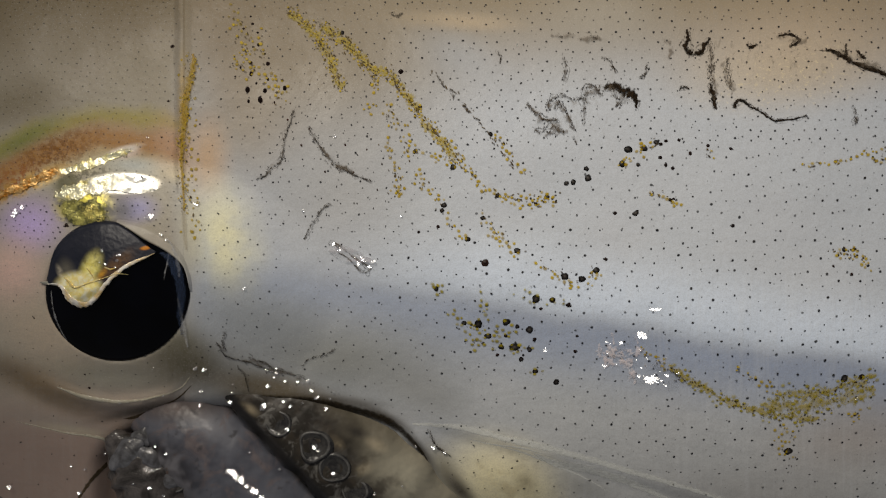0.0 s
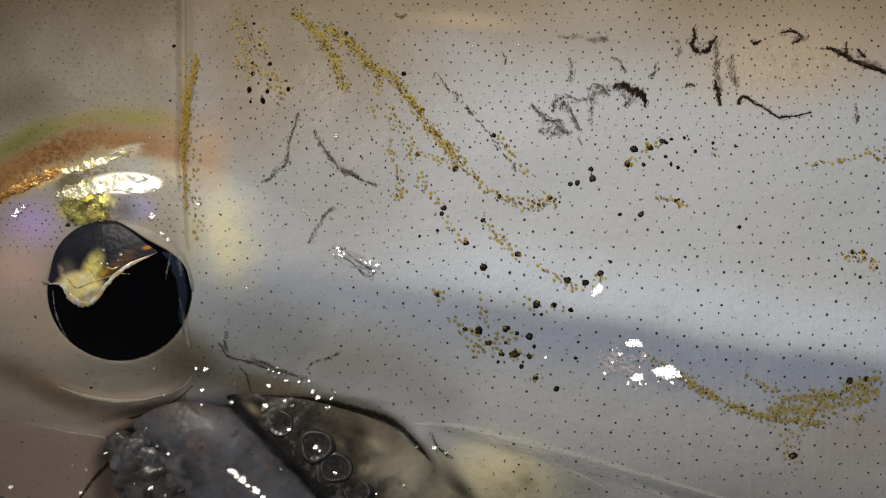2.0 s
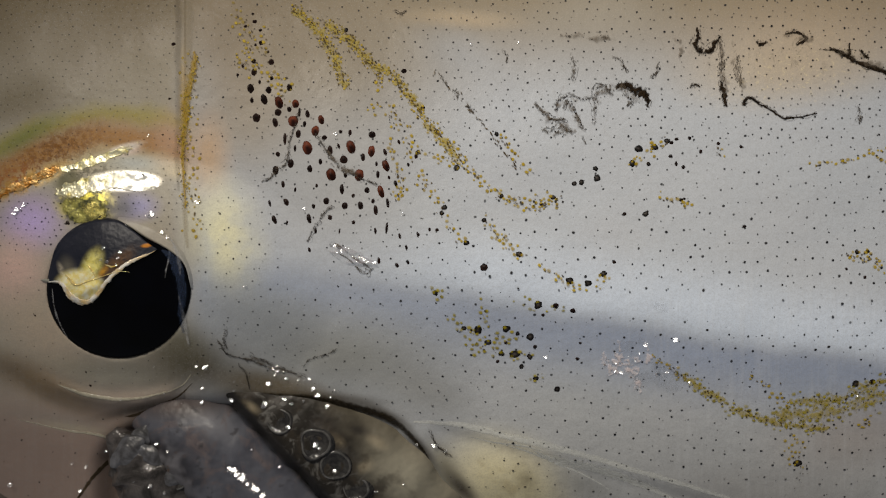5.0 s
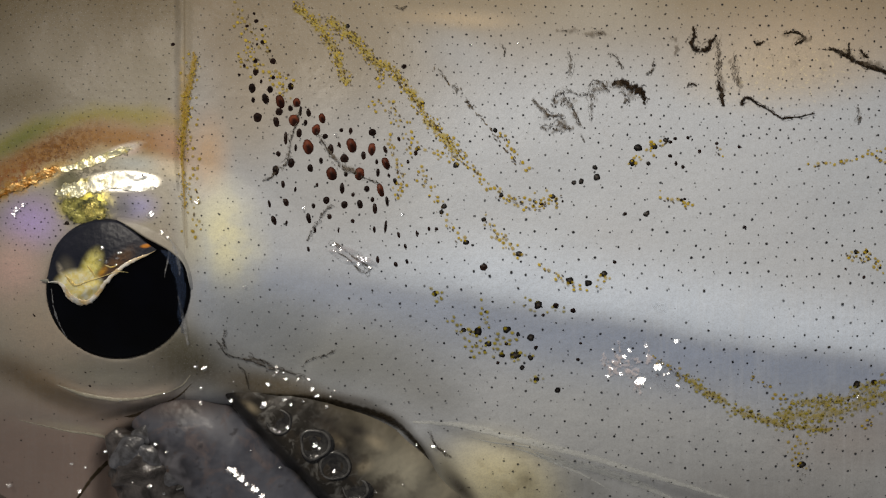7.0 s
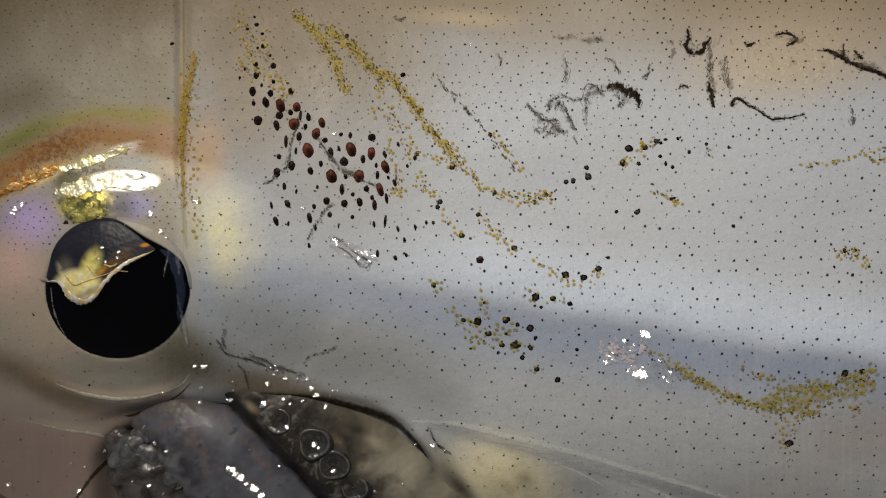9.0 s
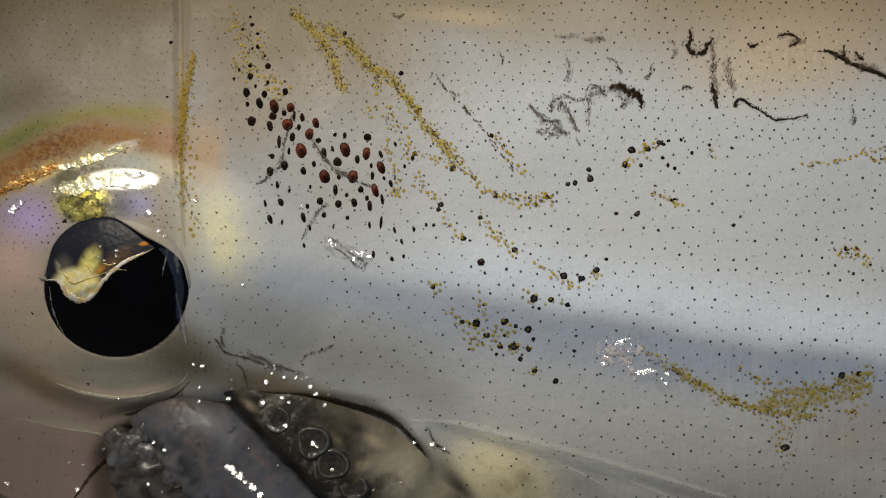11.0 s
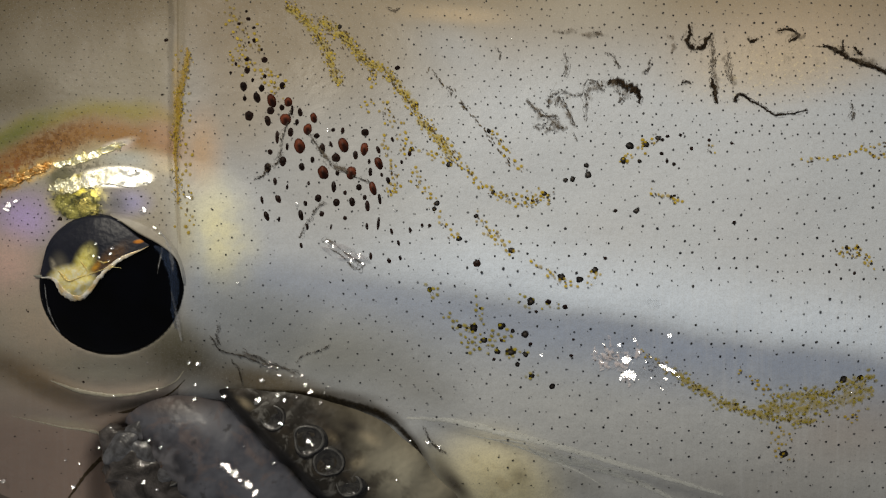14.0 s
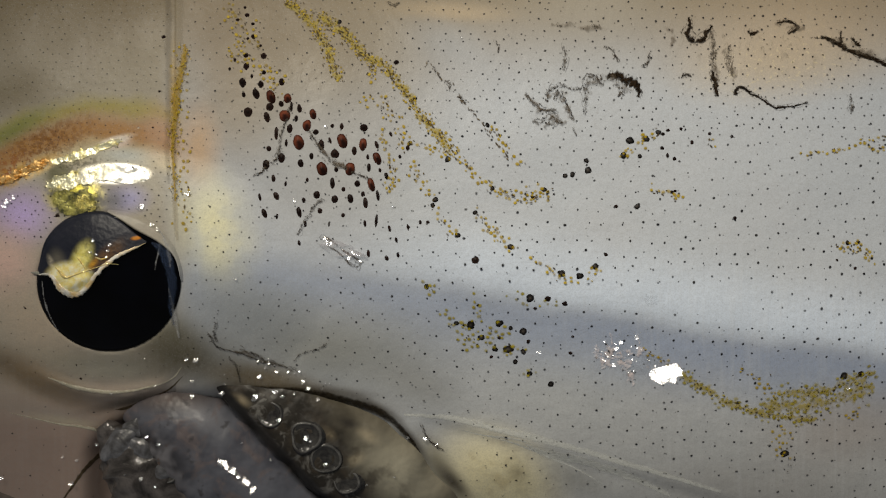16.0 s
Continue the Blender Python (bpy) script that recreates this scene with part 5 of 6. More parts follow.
# black marks on the head
for u, v, r in ((117, 396, 4.5), (305, 79, 4), (298, 176, 2.5), (158, 684, 3), (286, 240, 2), (60, 560, 2), (150, 660, 2.4)):
    part("pigment_sac", sac_mesh("pigment_sac", r, r * 0.8, 1.6, BLACK, u * 0.1, 12, 0.5), head, "small black pigment sac", seat(u, v, 1.6, 0, head_top))

# ring-shaped and closed dark sacs of the flank
RINGS_A = [(830, 425, 6), (790, 362, 6), (776, 515, 6), (922, 444, 6), (1010, 490, 8), (1042, 494, 7), (1068, 477, 7), (956, 533, 8), (852, 581, 9), (827, 578, 5), (902, 577, 9),
           (922, 585, 5), (944, 590, 8), (870, 602, 8), (902, 602, 4), (894, 622, 7), (917, 622, 10), (944, 626, 6), (953, 608, 4), (930, 644, 6), (887, 636, 4), (1026, 629, 4)]
RINGS_B = [(954, 665, 6), (991, 684, 6), (1414, 806, 9), (1514, 672, 8), (1125, 260, 8), (1152, 257, 7), (1172, 247, 5), (1115, 286, 7), (1143, 287, 5), (1188, 244, 4), (1180, 274, 4), (1210, 242, 4),
           (1230, 266, 4), (1190, 287, 4), (1202, 293, 4), (1055, 311, 7), (1052, 294, 5), (1140, 373, 6), (1103, 373, 4), (1200, 350, 4), (1180, 250, 4), (1205, 348, 3), (770, 225, 6), (808, 290, 6), (890, 342, 5)]
RINGS_C = [(745, 183, 5), (876, 229, 5), (1016, 320, 5), (1028, 318, 6), (860, 384, 5), (786, 372, 5), (738, 262, 5), (610, 47, 5), (1526, 445, 4), (1508, 446, 5), (1522, 490, 4), (1490, 475, 3), (1325, 718, 5),
           (960, 357, 4), (980, 344, 5), (997, 352, 3)]
BLACKS = [(862, 468, 7), (986, 534, 6), (1016, 543, 5), (1544, 669, 6.5), (712, 118, 5), (1310, 398, 3.6), (1260, 252, 3.5), (1300, 258, 3.2), (745, 411, 3), (965, 551, 3.4), (840, 581, 3), (778, 402, 3.4), (866, 546, 3.2), (1030, 600, 3), (1086, 456, 3.4)]
for u, v, r in BLACKS:
    glide(part("pigment_sac", sac_mesh("pigment_sac", r, r * 0.9, 2.0, BLACK, u * 0.07, 16, 0.3), mantle, "black pigment sac"), u, v, 2.0)
for rings in (RINGS_A, RINGS_B, RINGS_C):
    for u, v, r in rings:
        ob = part("pigment_sac", sac_mesh("pigment_sac", r * sac_random.uniform(0.8, 1.05), r * sac_random.uniform(0.7, 0.9), 2.0, RINGED if r > 4 else BLACK, sac_random.uniform(0, 50), 20, 0.3), mantle,
                  "grey brown ring-shaped pigment sac" if r > 4 else "small black pigment sac")
        glide(ob, u, v, 2.0, sac_random.uniform(0, 180))


# ---- specks too small to pick apart, in patches that slide with the skin ----
def speck_patch(name, specks, material, label, parent, fixed=None, lift=0.7):
    cu, cv = sum(s[0] for s in specks) / len(specks), sum(s[1] for s in specks) / len(specks)
    top = fixed or mantle_top
    inv = seat(cu, cv, 0, 0, top).inverted()
    verts, faces, uvs = [], [], []
    for u, v, r, asp, spin in specks:
        m = inv @ seat(u, v, lift, spin, top)
        n = len(verts)
        for rr, zz, cnt in ((1.0, 0.0, 8), (0.5, 0.3, 8)):
            for i in range(cnt):
                g = 2 * math.pi * i / cnt
                w = rr * r * (1 + 0.2 * noise.noise((u + math.cos(g), v + math.sin(g), rr)))
                verts.append(m @ Vector((w * asp * math.cos(g) * K, w * math.sin(g) * K, zz * K)))
                uvs.append((1000 * rr, 0))
        faces += [(n + i, n + (i + 1) % 8, n + 8 + (i + 1) % 8, n + 8 + i) for i in range(8)]
        verts.append(m @ Vector((0, 0, 0.4 * K)))
        uvs.append((0, 0))
        faces += [(n + 8 + i, n + 8 + (i + 1) % 8, n + 16) for i in range(8)]
    ob = part(name, mesh_of(name, verts, faces, material, uvs), parent, label)
    tagged(ob, kind="stuff")
    if fixed:
        ob.matrix_basis = seat(cu, cv, 0, 0, top)
    else:
        glide(ob, cu, cv)
    return ob


def scatter_dots(u0, u1, v0, v1, pitch, rng):
    """A loose hexagonal scatter."""
    out, row, v = [], 0, v0
    while v < v1:
        u = u0 + (pitch / 2 if row % 2 else 0)
        while u < u1:
            out.append((u + rng.uniform(-0.24, 0.24) * pitch, v + rng.uniform(-0.24, 0.24) * pitch))
            u += pitch
        v += pitch * 0.8
        row += 1
    return out


def in_patches(specks, size):
    cells = {}
    for s in specks:
        cells.setdefault((int(s[0] // size), int(s[1] // size)), []).append(s)
    return [cells[k] for k in sorted(cells)]


dot_random = random.Random(3)
dots, faint = [], []
for u, v in scatter_dots(345, 1640, -60, 250, 22, dot_random) + scatter_dots(345, 1640, 250, 930, 32, dot_random):
    if u < 345 or (u < 860 and v > polyline(POCKET, u) - 14):
        continue
    near, low = soft(u, 380, 1000), soft(v, 200, 420)
    size = dot_random.choice((1.3, 1.5, 1.7, 1.9, 2.1)) * (0.9 + 0.25 * near + 0.15 * low)
    (dots if dot_random.random() < 0.35 + 0.4 * near + 0.3 * low else faint).append((u, v, size, dot_random.uniform(0.85, 1.3), dot_random.uniform(0, 90)))
for u, v in scatter_dots(345, 1640, -60, 930, 34, dot_random):
    if u < 345 or (u < 860 and v > polyline(POCKET, u) - 14):
        continue
    faint.append((u, v, dot_random.uniform(1.0, 1.9), 1.0, 0))
for cell in in_patches(faint, 170):
    speck_patch("speck_patch", cell, DOTS_FAINT, "faint grey skin dots", mantle)
for cell in in_patches(dots, 170):
    speck_patch("speck_patch", cell, DOTS, "scattered tiny dark skin dots", mantle)
head_dots = [(u, v, dot_random.uniform(1.0, 1.8), 1.2, 0) for u, v in scatter_dots(-40, 312, -50, 440, 15.5, dot_random) if math.hypot(u - EYE_U, v - EYE_V) > 132]
head_dots += [(u, v, dot_random.uniform(0.8, 1.4), 1.0, 0) for u, v in scatter_dots(-40, 312, 440, 690, 30, dot_random) if math.hypot(u - EYE_U, v - EYE_V) > 132]
head_dots += [(u, v, dot_random.uniform(0.8, 1.6), dot_random.uniform(1.0, 1.8), 30) for u, v in scatter_dots(-40, 190, 740, 900, 44, dot_random)]
for cell in in_patches(head_dots, 350):
    speck_patch("speck_patch", cell, DOTS_FAINT if cell[0][1] < 350 else DOTS, "scattered tiny dark skin dots", head, head_top)

# yellow specks strung along branching lines: points of (u, v), spread, number
YELLOW_LINES = [
    ([(518, 8), (545, 30), (572, 62), (590, 90), (600, 120), (612, 150)], 9, 95), ([(575, 35), (600, 52), (635, 82), (660, 110), (690, 122)], 9, 105),
    ([(655, 112), (672, 130), (665, 150)], 6, 18), ([(690, 120), (715, 152), (745, 195), (775, 232), (810, 280)], 8, 90), ([(700, 135), (718, 160)], 5, 22), ([(790, 244), (822, 278)], 8, 24), ([(742, 262), (775, 272), (812, 284)], 6, 14),
    ([(810, 280), (850, 312), (885, 340), (920, 358)], 7, 48), ([(920, 358), (950, 356), (990, 348)], 13, 32), ([(885, 232), (905, 256), (925, 288), (945, 300)], 5, 14), ([(690, 240), (700, 280), (708, 320), (712, 345)], 9, 38),
]
YELLOW_LINES += [
    ([(735, 290), (760, 330), (785, 362), (800, 395), (828, 428)], 8, 26), ([(862, 385), (880, 405), (905, 432), (925, 450)], 9, 22),
    ([(955, 460), (985, 478), (1010, 495), (1045, 505), (1075, 475)], 8, 22), ([(660, 180), (690, 190), (720, 240), (735, 270)], 12, 24),
]
YELLOW_LINES_FLANK = [
    ([(812, 555), (832, 578), (850, 595)], 11, 12), ([(860, 532), (862, 555), (872, 568)], 8, 10), ([(842, 606), (870, 612), (890, 624)], 10, 22), ([(840, 585), (880, 590), (925, 598)], 13, 20),
    ([(905, 625), (925, 622), (940, 626)], 7, 10), ([(920, 520), (935, 533), (960, 550)], 13, 7), ([(978, 545), (1000, 538), (1010, 545)], 7, 6), ([(775, 510), (785, 518)], 6, 8), ([(948, 660), (962, 662)], 5, 5),
]
YELLOW_LINES_TAIL = [
    ([(1205, 655), (1245, 682), (1290, 708), (1340, 728), (1400, 742), (1470, 745)], 7, 150), ([(1395, 702), (1450, 702), (1500, 690), (1570, 665)], 9, 84),
    ([(1370, 722), (1440, 722), (1500, 712), (1570, 690)], 14, 80), ([(1400, 760), (1412, 790), (1415, 830)], 16, 18), ([(1425, 290), (1480, 284), (1530, 268), (1580, 255)], 5, 26),
    ([(1550, 280), (1590, 278)], 6, 10), ([(1490, 448), (1520, 452), (1545, 465), (1548, 478)], 8, 26), ([(1160, 335), (1185, 345), (1215, 360)], 5, 12),
]
YELLOW_LINES_TAIL += [
    ([(1325, 655), (1345, 668), (1370, 684), (1400, 700)], 6, 14), ([(1520, 740), (1545, 738)], 6, 8), ([(1110, 285), (1145, 262), (1172, 250)], 8, 12), ([(1262, 262), (1268, 275)], 4, 5), ([(1150, 620), (1180, 640), (1210, 662)], 5, 14),
    ([(430, 100), (470, 125), (495, 150), (515, 150)], 16, 34), ([(415, 20), (445, 60), (470, 90)], 16, 24), ([(332, 90), (336, 200), (344, 330), (342, 430)], 13, 34),
]


def along_line(line, count, wide, rng):
    """Points strewn evenly along a line: (u, v, direction in degrees)."""
    path = np.array(smooth_path(line, 20))
    run = np.concatenate([[0], np.cumsum(np.hypot(*np.diff(path, axis=0).T))])
    for _ in range(count):
        g = rng.random() * run[-1]
        k = min(int(np.searchsorted(run, g)), len(path) - 1)
        p, q = path[max(k - 1, 0)], path[max(k, 1)]
        turn = -math.degrees(math.atan2(q[1] - p[1], q[0] - p[0])) + rng.gauss(0, 22)
        u = float(p[0]) + rng.gauss(0, wide)
        yield u, float(p[1]) + rng.gauss(0, wide), turn


def yellow_stain(line, wide):
    """A thin yellow stain under a string of specks, in pieces that follow the skin."""
    path = smooth_path(line, 4)
    for first in range(0, len(path) - 1, 8):
        piece = path[first:first + 9]
        if len(piece) < 3:
            continue
        ends = len(piece) - 1
        points = [(u, v, wide * (0.35 if k in (0, ends) else 1.0)) for k, (u, v) in enumerate(piece)]
        cu, cv = sum(p[0] for p in points) / len(points), sum(p[1] for p in points) / len(points)
        ob = part("yellow_stain", ribbon("yellow_stain", points, YELLOW_STAIN, 0.5, mantle_top, 4, 9, 0.05, 0.9, seat(cu, cv)), mantle, "soft yellow stain in the skin")
        glide(ob, cu, cv)


def strew(lines, group, amount, radii, wide, dashes, longest, stained=False):
    """Specks that do not overlap along each line, with brown dashes among them."""
    for line, spread, count in lines:
        if stained and count >= 80:
            yellow_stain(line, spread * 1.4)
        for u, v, turn in along_line(line, int(count * amount), spread * wide, dot_random):
            r = dot_random.uniform(*radii)
            if all((u - y[0]) ** 2 + (v - y[1]) ** 2 > (0.8 * (r + y[2])) ** 2 for y in group):
                group.append((u, v, r, dot_random.uniform(1.0, 1.3), turn))
        for u, v, turn in along_line(line, int(count * dashes), spread * 0.7, dot_random):
            brown.append((u, v, dot_random.uniform(1.0, 2.1), dot_random.uniform(1.0, longest), turn))


yellow, olive, brown = [], [], []
strew([y for y in YELLOW_LINES if y[2] > 80], yellow, 2.2, (1.7, 3.4), 0.62, 0.95, 2.8, True)
strew([y for y in YELLOW_LINES if y[2] <= 80], yellow, 1.6, (2.4, 4.4), 0.62, 0.6, 2.4)
strew(YELLOW_LINES_FLANK, olive, 1.3, (3.0, 5.2), 0.8, 0.25, 1.4)
strew(YELLOW_LINES_TAIL[:3], olive, 1.15, (2.8, 5.6), 0.85, 0.6, 1.5, True)
strew(YELLOW_LINES_TAIL[3:], yellow, 1.6, (2.4, 4.4), 0.62, 0.8, 2.4)
# a broken line of dark dashes with little yellow
for u, v, turn in along_line([(765, 120), (800, 150), (830, 185), (870, 232), (905, 280), (925, 300)], 50, 3.0, dot_random):
    brown.append((u, v, dot_random.uniform(1.0, 1.9), dot_random.uniform(1.6, 3.4), turn))
for cell in in_patches(yellow, 170):
    speck_patch("yellow_speck_patch", cell, YELLOW, "ochre yellow skin specks strung in lines", mantle, lift=1.2)
for cell in in_patches(olive, 170):
    speck_patch("yellow_speck_patch", cell, OLIVE, "olive yellow skin specks in a loose band", mantle, lift=1.2)
for cell in in_patches(brown, 340):
    speck_patch("speck_patch", cell, BROWN, "small dark brown specks among yellow ones", mantle, lift=1.6)
seam_yellow = [(u, v, dot_random.uniform(1.0, 2.4), dot_random.uniform(1.0, 1.6), turn) for u, v, turn in along_line([p[:2] for p in SEAM_LINE], 120, 4.5, dot_random)]
seam_brown = [(u, v, dot_random.uniform(0.7, 1.5), dot_random.uniform(1.0, 1.6), turn) for u, v, turn in along_line([p[:2] for p in SEAM_LINE], 40, 5.5, dot_random)]
speck_patch("speck_patch", seam_brown, BROWN, "small brown specks along the seam", squid, lambda u, v: seam_top(u, v) + 3.2)
speck_patch("yellow_speck_patch", seam_yellow, YELLOW, "ochre specks along the seam", squid, lambda u, v: seam_top(u, v) + 2.5)


strand_random = random.Random(14)


def ink(points, material=INK, label="black streak of dried ink", ragged=0.9, strands=0):
    """A streak of ink on the skin along (u, v, half width): a stain and a few threads in it."""
    cu, cv = sum(p[0] for p in points) / len(points), sum(p[1] for p in points) / len(points)
    origin = seat(cu, cv)
    me = ribbon("ink_streak", points, material, 1.2, mantle_top, 8, 9, 0.2, ragged, origin)
    ob = part("ink_streak", me, mantle, label)
    glide(ob, cu, cv)
    for _ in range(strands):
        drift, seed = strand_random.uniform(-1.6, 1.6), strand_random.uniform(0, 90)
        first = strand_random.choice((0, 0, 1)) if len(points) > 3 else 0
        line = [(u + w * drift, v + w * drift, w * strand_random.uniform(0.08, 0.22)) for u, v, w in points][first:]
        line = [(u + 6 * noise.noise((u / 10, v / 10, seed)), v + 6 * noise.noise((u / 10, seed, v / 10)), max(w, 0.5)) for u, v, w in smooth_path(line, 6)]
        part("ink_thread", ribbon("ink_thread", line, INK_THREAD, 1.8, mantle_top, 2, 5, 0.25, 1.2, origin), ob, "fine dark thread of ink")


INK_BLACK = [
    [(1222, 45, 2), (1224, 62, 4), (1220, 78, 6), (1232, 88, 6), (1246, 84, 5), (1256, 70, 4), (1264, 60, 2)],
    [(1078, 150, 3), (1090, 145, 6), (1108, 152, 9), (1124, 158, 10), (1134, 168, 5), (1136, 184, 2)],
    [(1450, 82, 1), (1475, 84, 4), (1494, 94, 6), (1520, 108, 5), (1550, 118, 5), (1580, 132, 4)], [(1497, 70, 1), (1496, 92, 4)],
    [(1380, 56, 1), (1400, 54, 3), (1418, 64, 3), (1400, 76, 1.5)],
]
INK_BLACK += [
    [(1305, 184, 5), (1308, 172, 4), (1320, 172, 3), (1332, 182, 2), (1346, 188, 2), (1364, 200, 2), (1378, 207, 2), (1405, 204, 1.6), (1434, 198, 1)],
    [(1208, 152, 2), (1216, 147, 3), (1226, 150, 2)], [(1326, 70, 1.5), (1334, 76, 4), (1344, 70, 1.5)], [(1262, 140, 2), (1266, 155, 6), (1268, 172, 5), (1274, 186, 1.5)],
    [(1518, 82, 2), (1524, 92, 4), (1532, 96, 2)],
]
INK_GREY = [
    [(1044, 215, 2), (1042, 190, 5), (1044, 165, 6), (1052, 148, 6), (1064, 150, 6), (1074, 165, 6)], [(1096, 160, 5), (1104, 175, 4), (1098, 182, 2)],
    [(1262, 70, 4), (1266, 95, 5), (1262, 118, 5), (1264, 140, 4)], [(1294, 95, 2), (1290, 125, 5), (1296, 150, 2)],
    [(978, 190, 2), (976, 175, 3), (990, 164, 3), (1004, 160, 2.5), (1018, 166, 1.6), (1036, 166, 1)],
]
INK_GREY += [
    [(990, 185, 2), (998, 172, 4), (1008, 185, 3), (1016, 200, 2), (1026, 222, 3)], [(940, 175, 3), (958, 192, 4), (972, 202, 4), (996, 204, 4)],
    [(958, 222, 4), (975, 230, 7), (992, 222, 8), (1010, 226, 3)], [(1026, 235, 2), (1034, 250, 2)], [(1004, 90, 2), (1006, 112, 4), (1004, 135, 2)],
    [(1072, 95, 1), (1086, 100, 2), (1094, 112, 3), (1098, 122, 3)], [(1152, 108, 2), (1150, 124, 2), (1138, 130, 1.6)],
]
INK_GREY += [
    [(532, 196, 3), (528, 215, 2), (518, 240, 2), (514, 265, 3), (508, 288, 4), (490, 302, 4), (480, 315, 2), (468, 318, 1)],
    [(560, 228, 3), (574, 250, 4), (590, 275, 5), (606, 292, 6), (624, 298, 5), (640, 310, 3), (672, 322, 1.6)], [(596, 362, 3), (584, 367, 2.5), (572, 382, 2), (560, 400, 2), (548, 425, 3)],
    [(694, 14, 1), (706, 18, 2.5), (715, 12, 1)], [(885, 80, 2), (890, 90, 1.5), (889, 100, 1.5)],
]
INK_GREY += [
    [(1512, 185, 3), (1516, 200, 4), (1510, 212, 3)], [(776, 125, 2), (790, 145, 2.5)], [(802, 150, 3), (806, 165, 2)], [(822, 176, 2.5), (834, 190, 2)],
    [(384, 604, 0.8), (392, 618, 1.2), (400, 627, 1.2), (420, 634, 1.4), (446, 640, 1.8), (470, 650, 1.4), (500, 660, 0.6)], [(397, 582, 0.6), (394, 600, 1.0), (397, 618, 0.8)],
    [(420, 645, 1), (432, 660, 1.2), (440, 690, 0.6)], [(440, 630, 1), (470, 642, 1.8), (500, 655, 1.4), (540, 668, 0.7)],
]
INK_GREY += [
    [(596, 618, 0.8), (580, 628, 1.6), (552, 636, 1.3), (536, 650, 0.8)], [(762, 762, 2), (775, 790, 3), (800, 808, 2)], [(1050, 55, 3), (1064, 60, 3)], [(990, 52, 3), (1000, 56, 2)],
]
INK_SMEARS = [
    [(950, 185, 8), (975, 205, 16), (1000, 222, 12), (1015, 226, 5)], [(978, 180, 6), (1000, 178, 13), (1015, 200, 9), (1026, 225, 4)],
    [(1044, 212, 4), (1046, 180, 9), (1056, 156, 10), (1080, 152, 14), (1110, 162, 12), (1134, 176, 6)], [(1262, 75, 6), (1266, 120, 10), (1268, 170, 9)],
    [(1288, 100, 7), (1294, 130, 12), (1300, 160, 6)], [(1460, 80, 6), (1500, 95, 14), (1540, 108, 13), (1578, 124, 10)],
]
INK_SMEARS += [
    [(1376, 56, 5), (1402, 62, 11), (1430, 64, 8)], [(420, 630, 3), (450, 638, 8), (490, 654, 5), (535, 670, 3)], [(1180, 60, 6), (1196, 75, 10), (1190, 100, 5)],
    [(980, 52, 6), (1000, 56, 8), (1060, 58, 8), (1080, 62, 5)], [(508, 285, 5), (494, 300, 9), (474, 316, 5)], [(590, 275, 6), (612, 292, 10), (640, 308, 6)],
]


def ink_grain(points, rate, wide):
    """Clotted grains of ink strewn along a streak."""
    path, grains = smooth_path(points, 6), []
    for p, q in zip(path, path[1:]):
        for _ in range(1 + int(rate * math.hypot(q[0] - p[0], q[1] - p[1]))):
            g, off = strand_random.random(), strand_random.gauss(0, wide) * max(p[2], 1.5)
            turn = math.atan2(q[1] - p[1], q[0] - p[0])
            grains.append((p[0] + (q[0] - p[0]) * g - off * math.sin(turn), p[1] + (q[1] - p[1]) * g + off * math.cos(turn),
                           strand_random.uniform(0.6, 1.7), strand_random.uniform(1.0, 2.2), -math.degrees(turn) + strand_random.gauss(0, 40)))
    speck_patch("ink_grain_patch", grains, INK_GRAIN, "clotted grains of dried ink", mantle, lift=1.9)


for line in INK_SMEARS:
    ink(line, INK_HAZE, "faint washed-out smear of ink", 1.0, 0)
for line in INK_BLACK:
    ink(line, strands=2 if len(line) > 2 else 1)
    ink_grain(line, 0.35, 1.0)
for line in INK_GREY:
    ink(line, INK_THIN, "thin grey streak of dried ink", 1.0, 3 if len(line) > 2 else 1)
    ink_grain(line, 0.45, 0.8)


# ---- slime, and beads added for the wet skin's glints ----
def film_mesh(name, outline_u, outline_v, u0, v0, rough, size, origin, seed):
    """A crumpled clear film with an uneven outline."""
    inv = origin.inverted()
    n, rings = 64, 26
    verts, faces = [], []
    for k in range(rings + 1):
        for i in range(n):
            a = 2 * math.pi * i / n
            w = (k / rings) * (0.8 + 0.5 * noise.noise((2.2 * math.cos(a) + seed, 2.2 * math.sin(a), seed)))
            u, v = u0 + outline_u * w * math.cos(a) - 0.0 * outline_v, v0 + outline_v * w * math.sin(a) + 0.28 * outline_u * w * math.cos(a)
            h = rough * noise.noise((u / size, v / size, seed)) + 0.5 * rough * noise.noise((u / size * 2.3, v / size * 2.3, seed + 4))
            verts.append(inv @ at(u, v, mantle_top(u, v) + (3.5 + rough + h if k < rings else 0.5)))
    for k in range(rings):
        for i in range(n):
            j = (i + 1) % n
            faces.append((k * n + j, k * n + i, (k + 1) * n + i, (k + 1) * n + j))
    return mesh_of(name, verts, faces, SLIME)


for u, v, a, b, rough, size, label in ((628, 452, 44, 15, 4.0, 13, "small clear ridge of slime"),):
    film = part("slime_film", film_mesh("slime_film", a, b, u, v, rough, size, seat(u, v), u * 0.01), mantle, label)
    glide(film, u, v, tremble=2.2)
for line in ([(590, 432, 2), (602, 430, 4), (616, 440, 3), (630, 452, 2.5), (650, 466, 3), (664, 474, 2)], [(602, 444, 1.5), (622, 456, 2), (640, 474, 3), (652, 482, 3), (664, 472, 2)]):
    ink(line, INK_THIN, "dark outline of a slime ridge", strands=2)


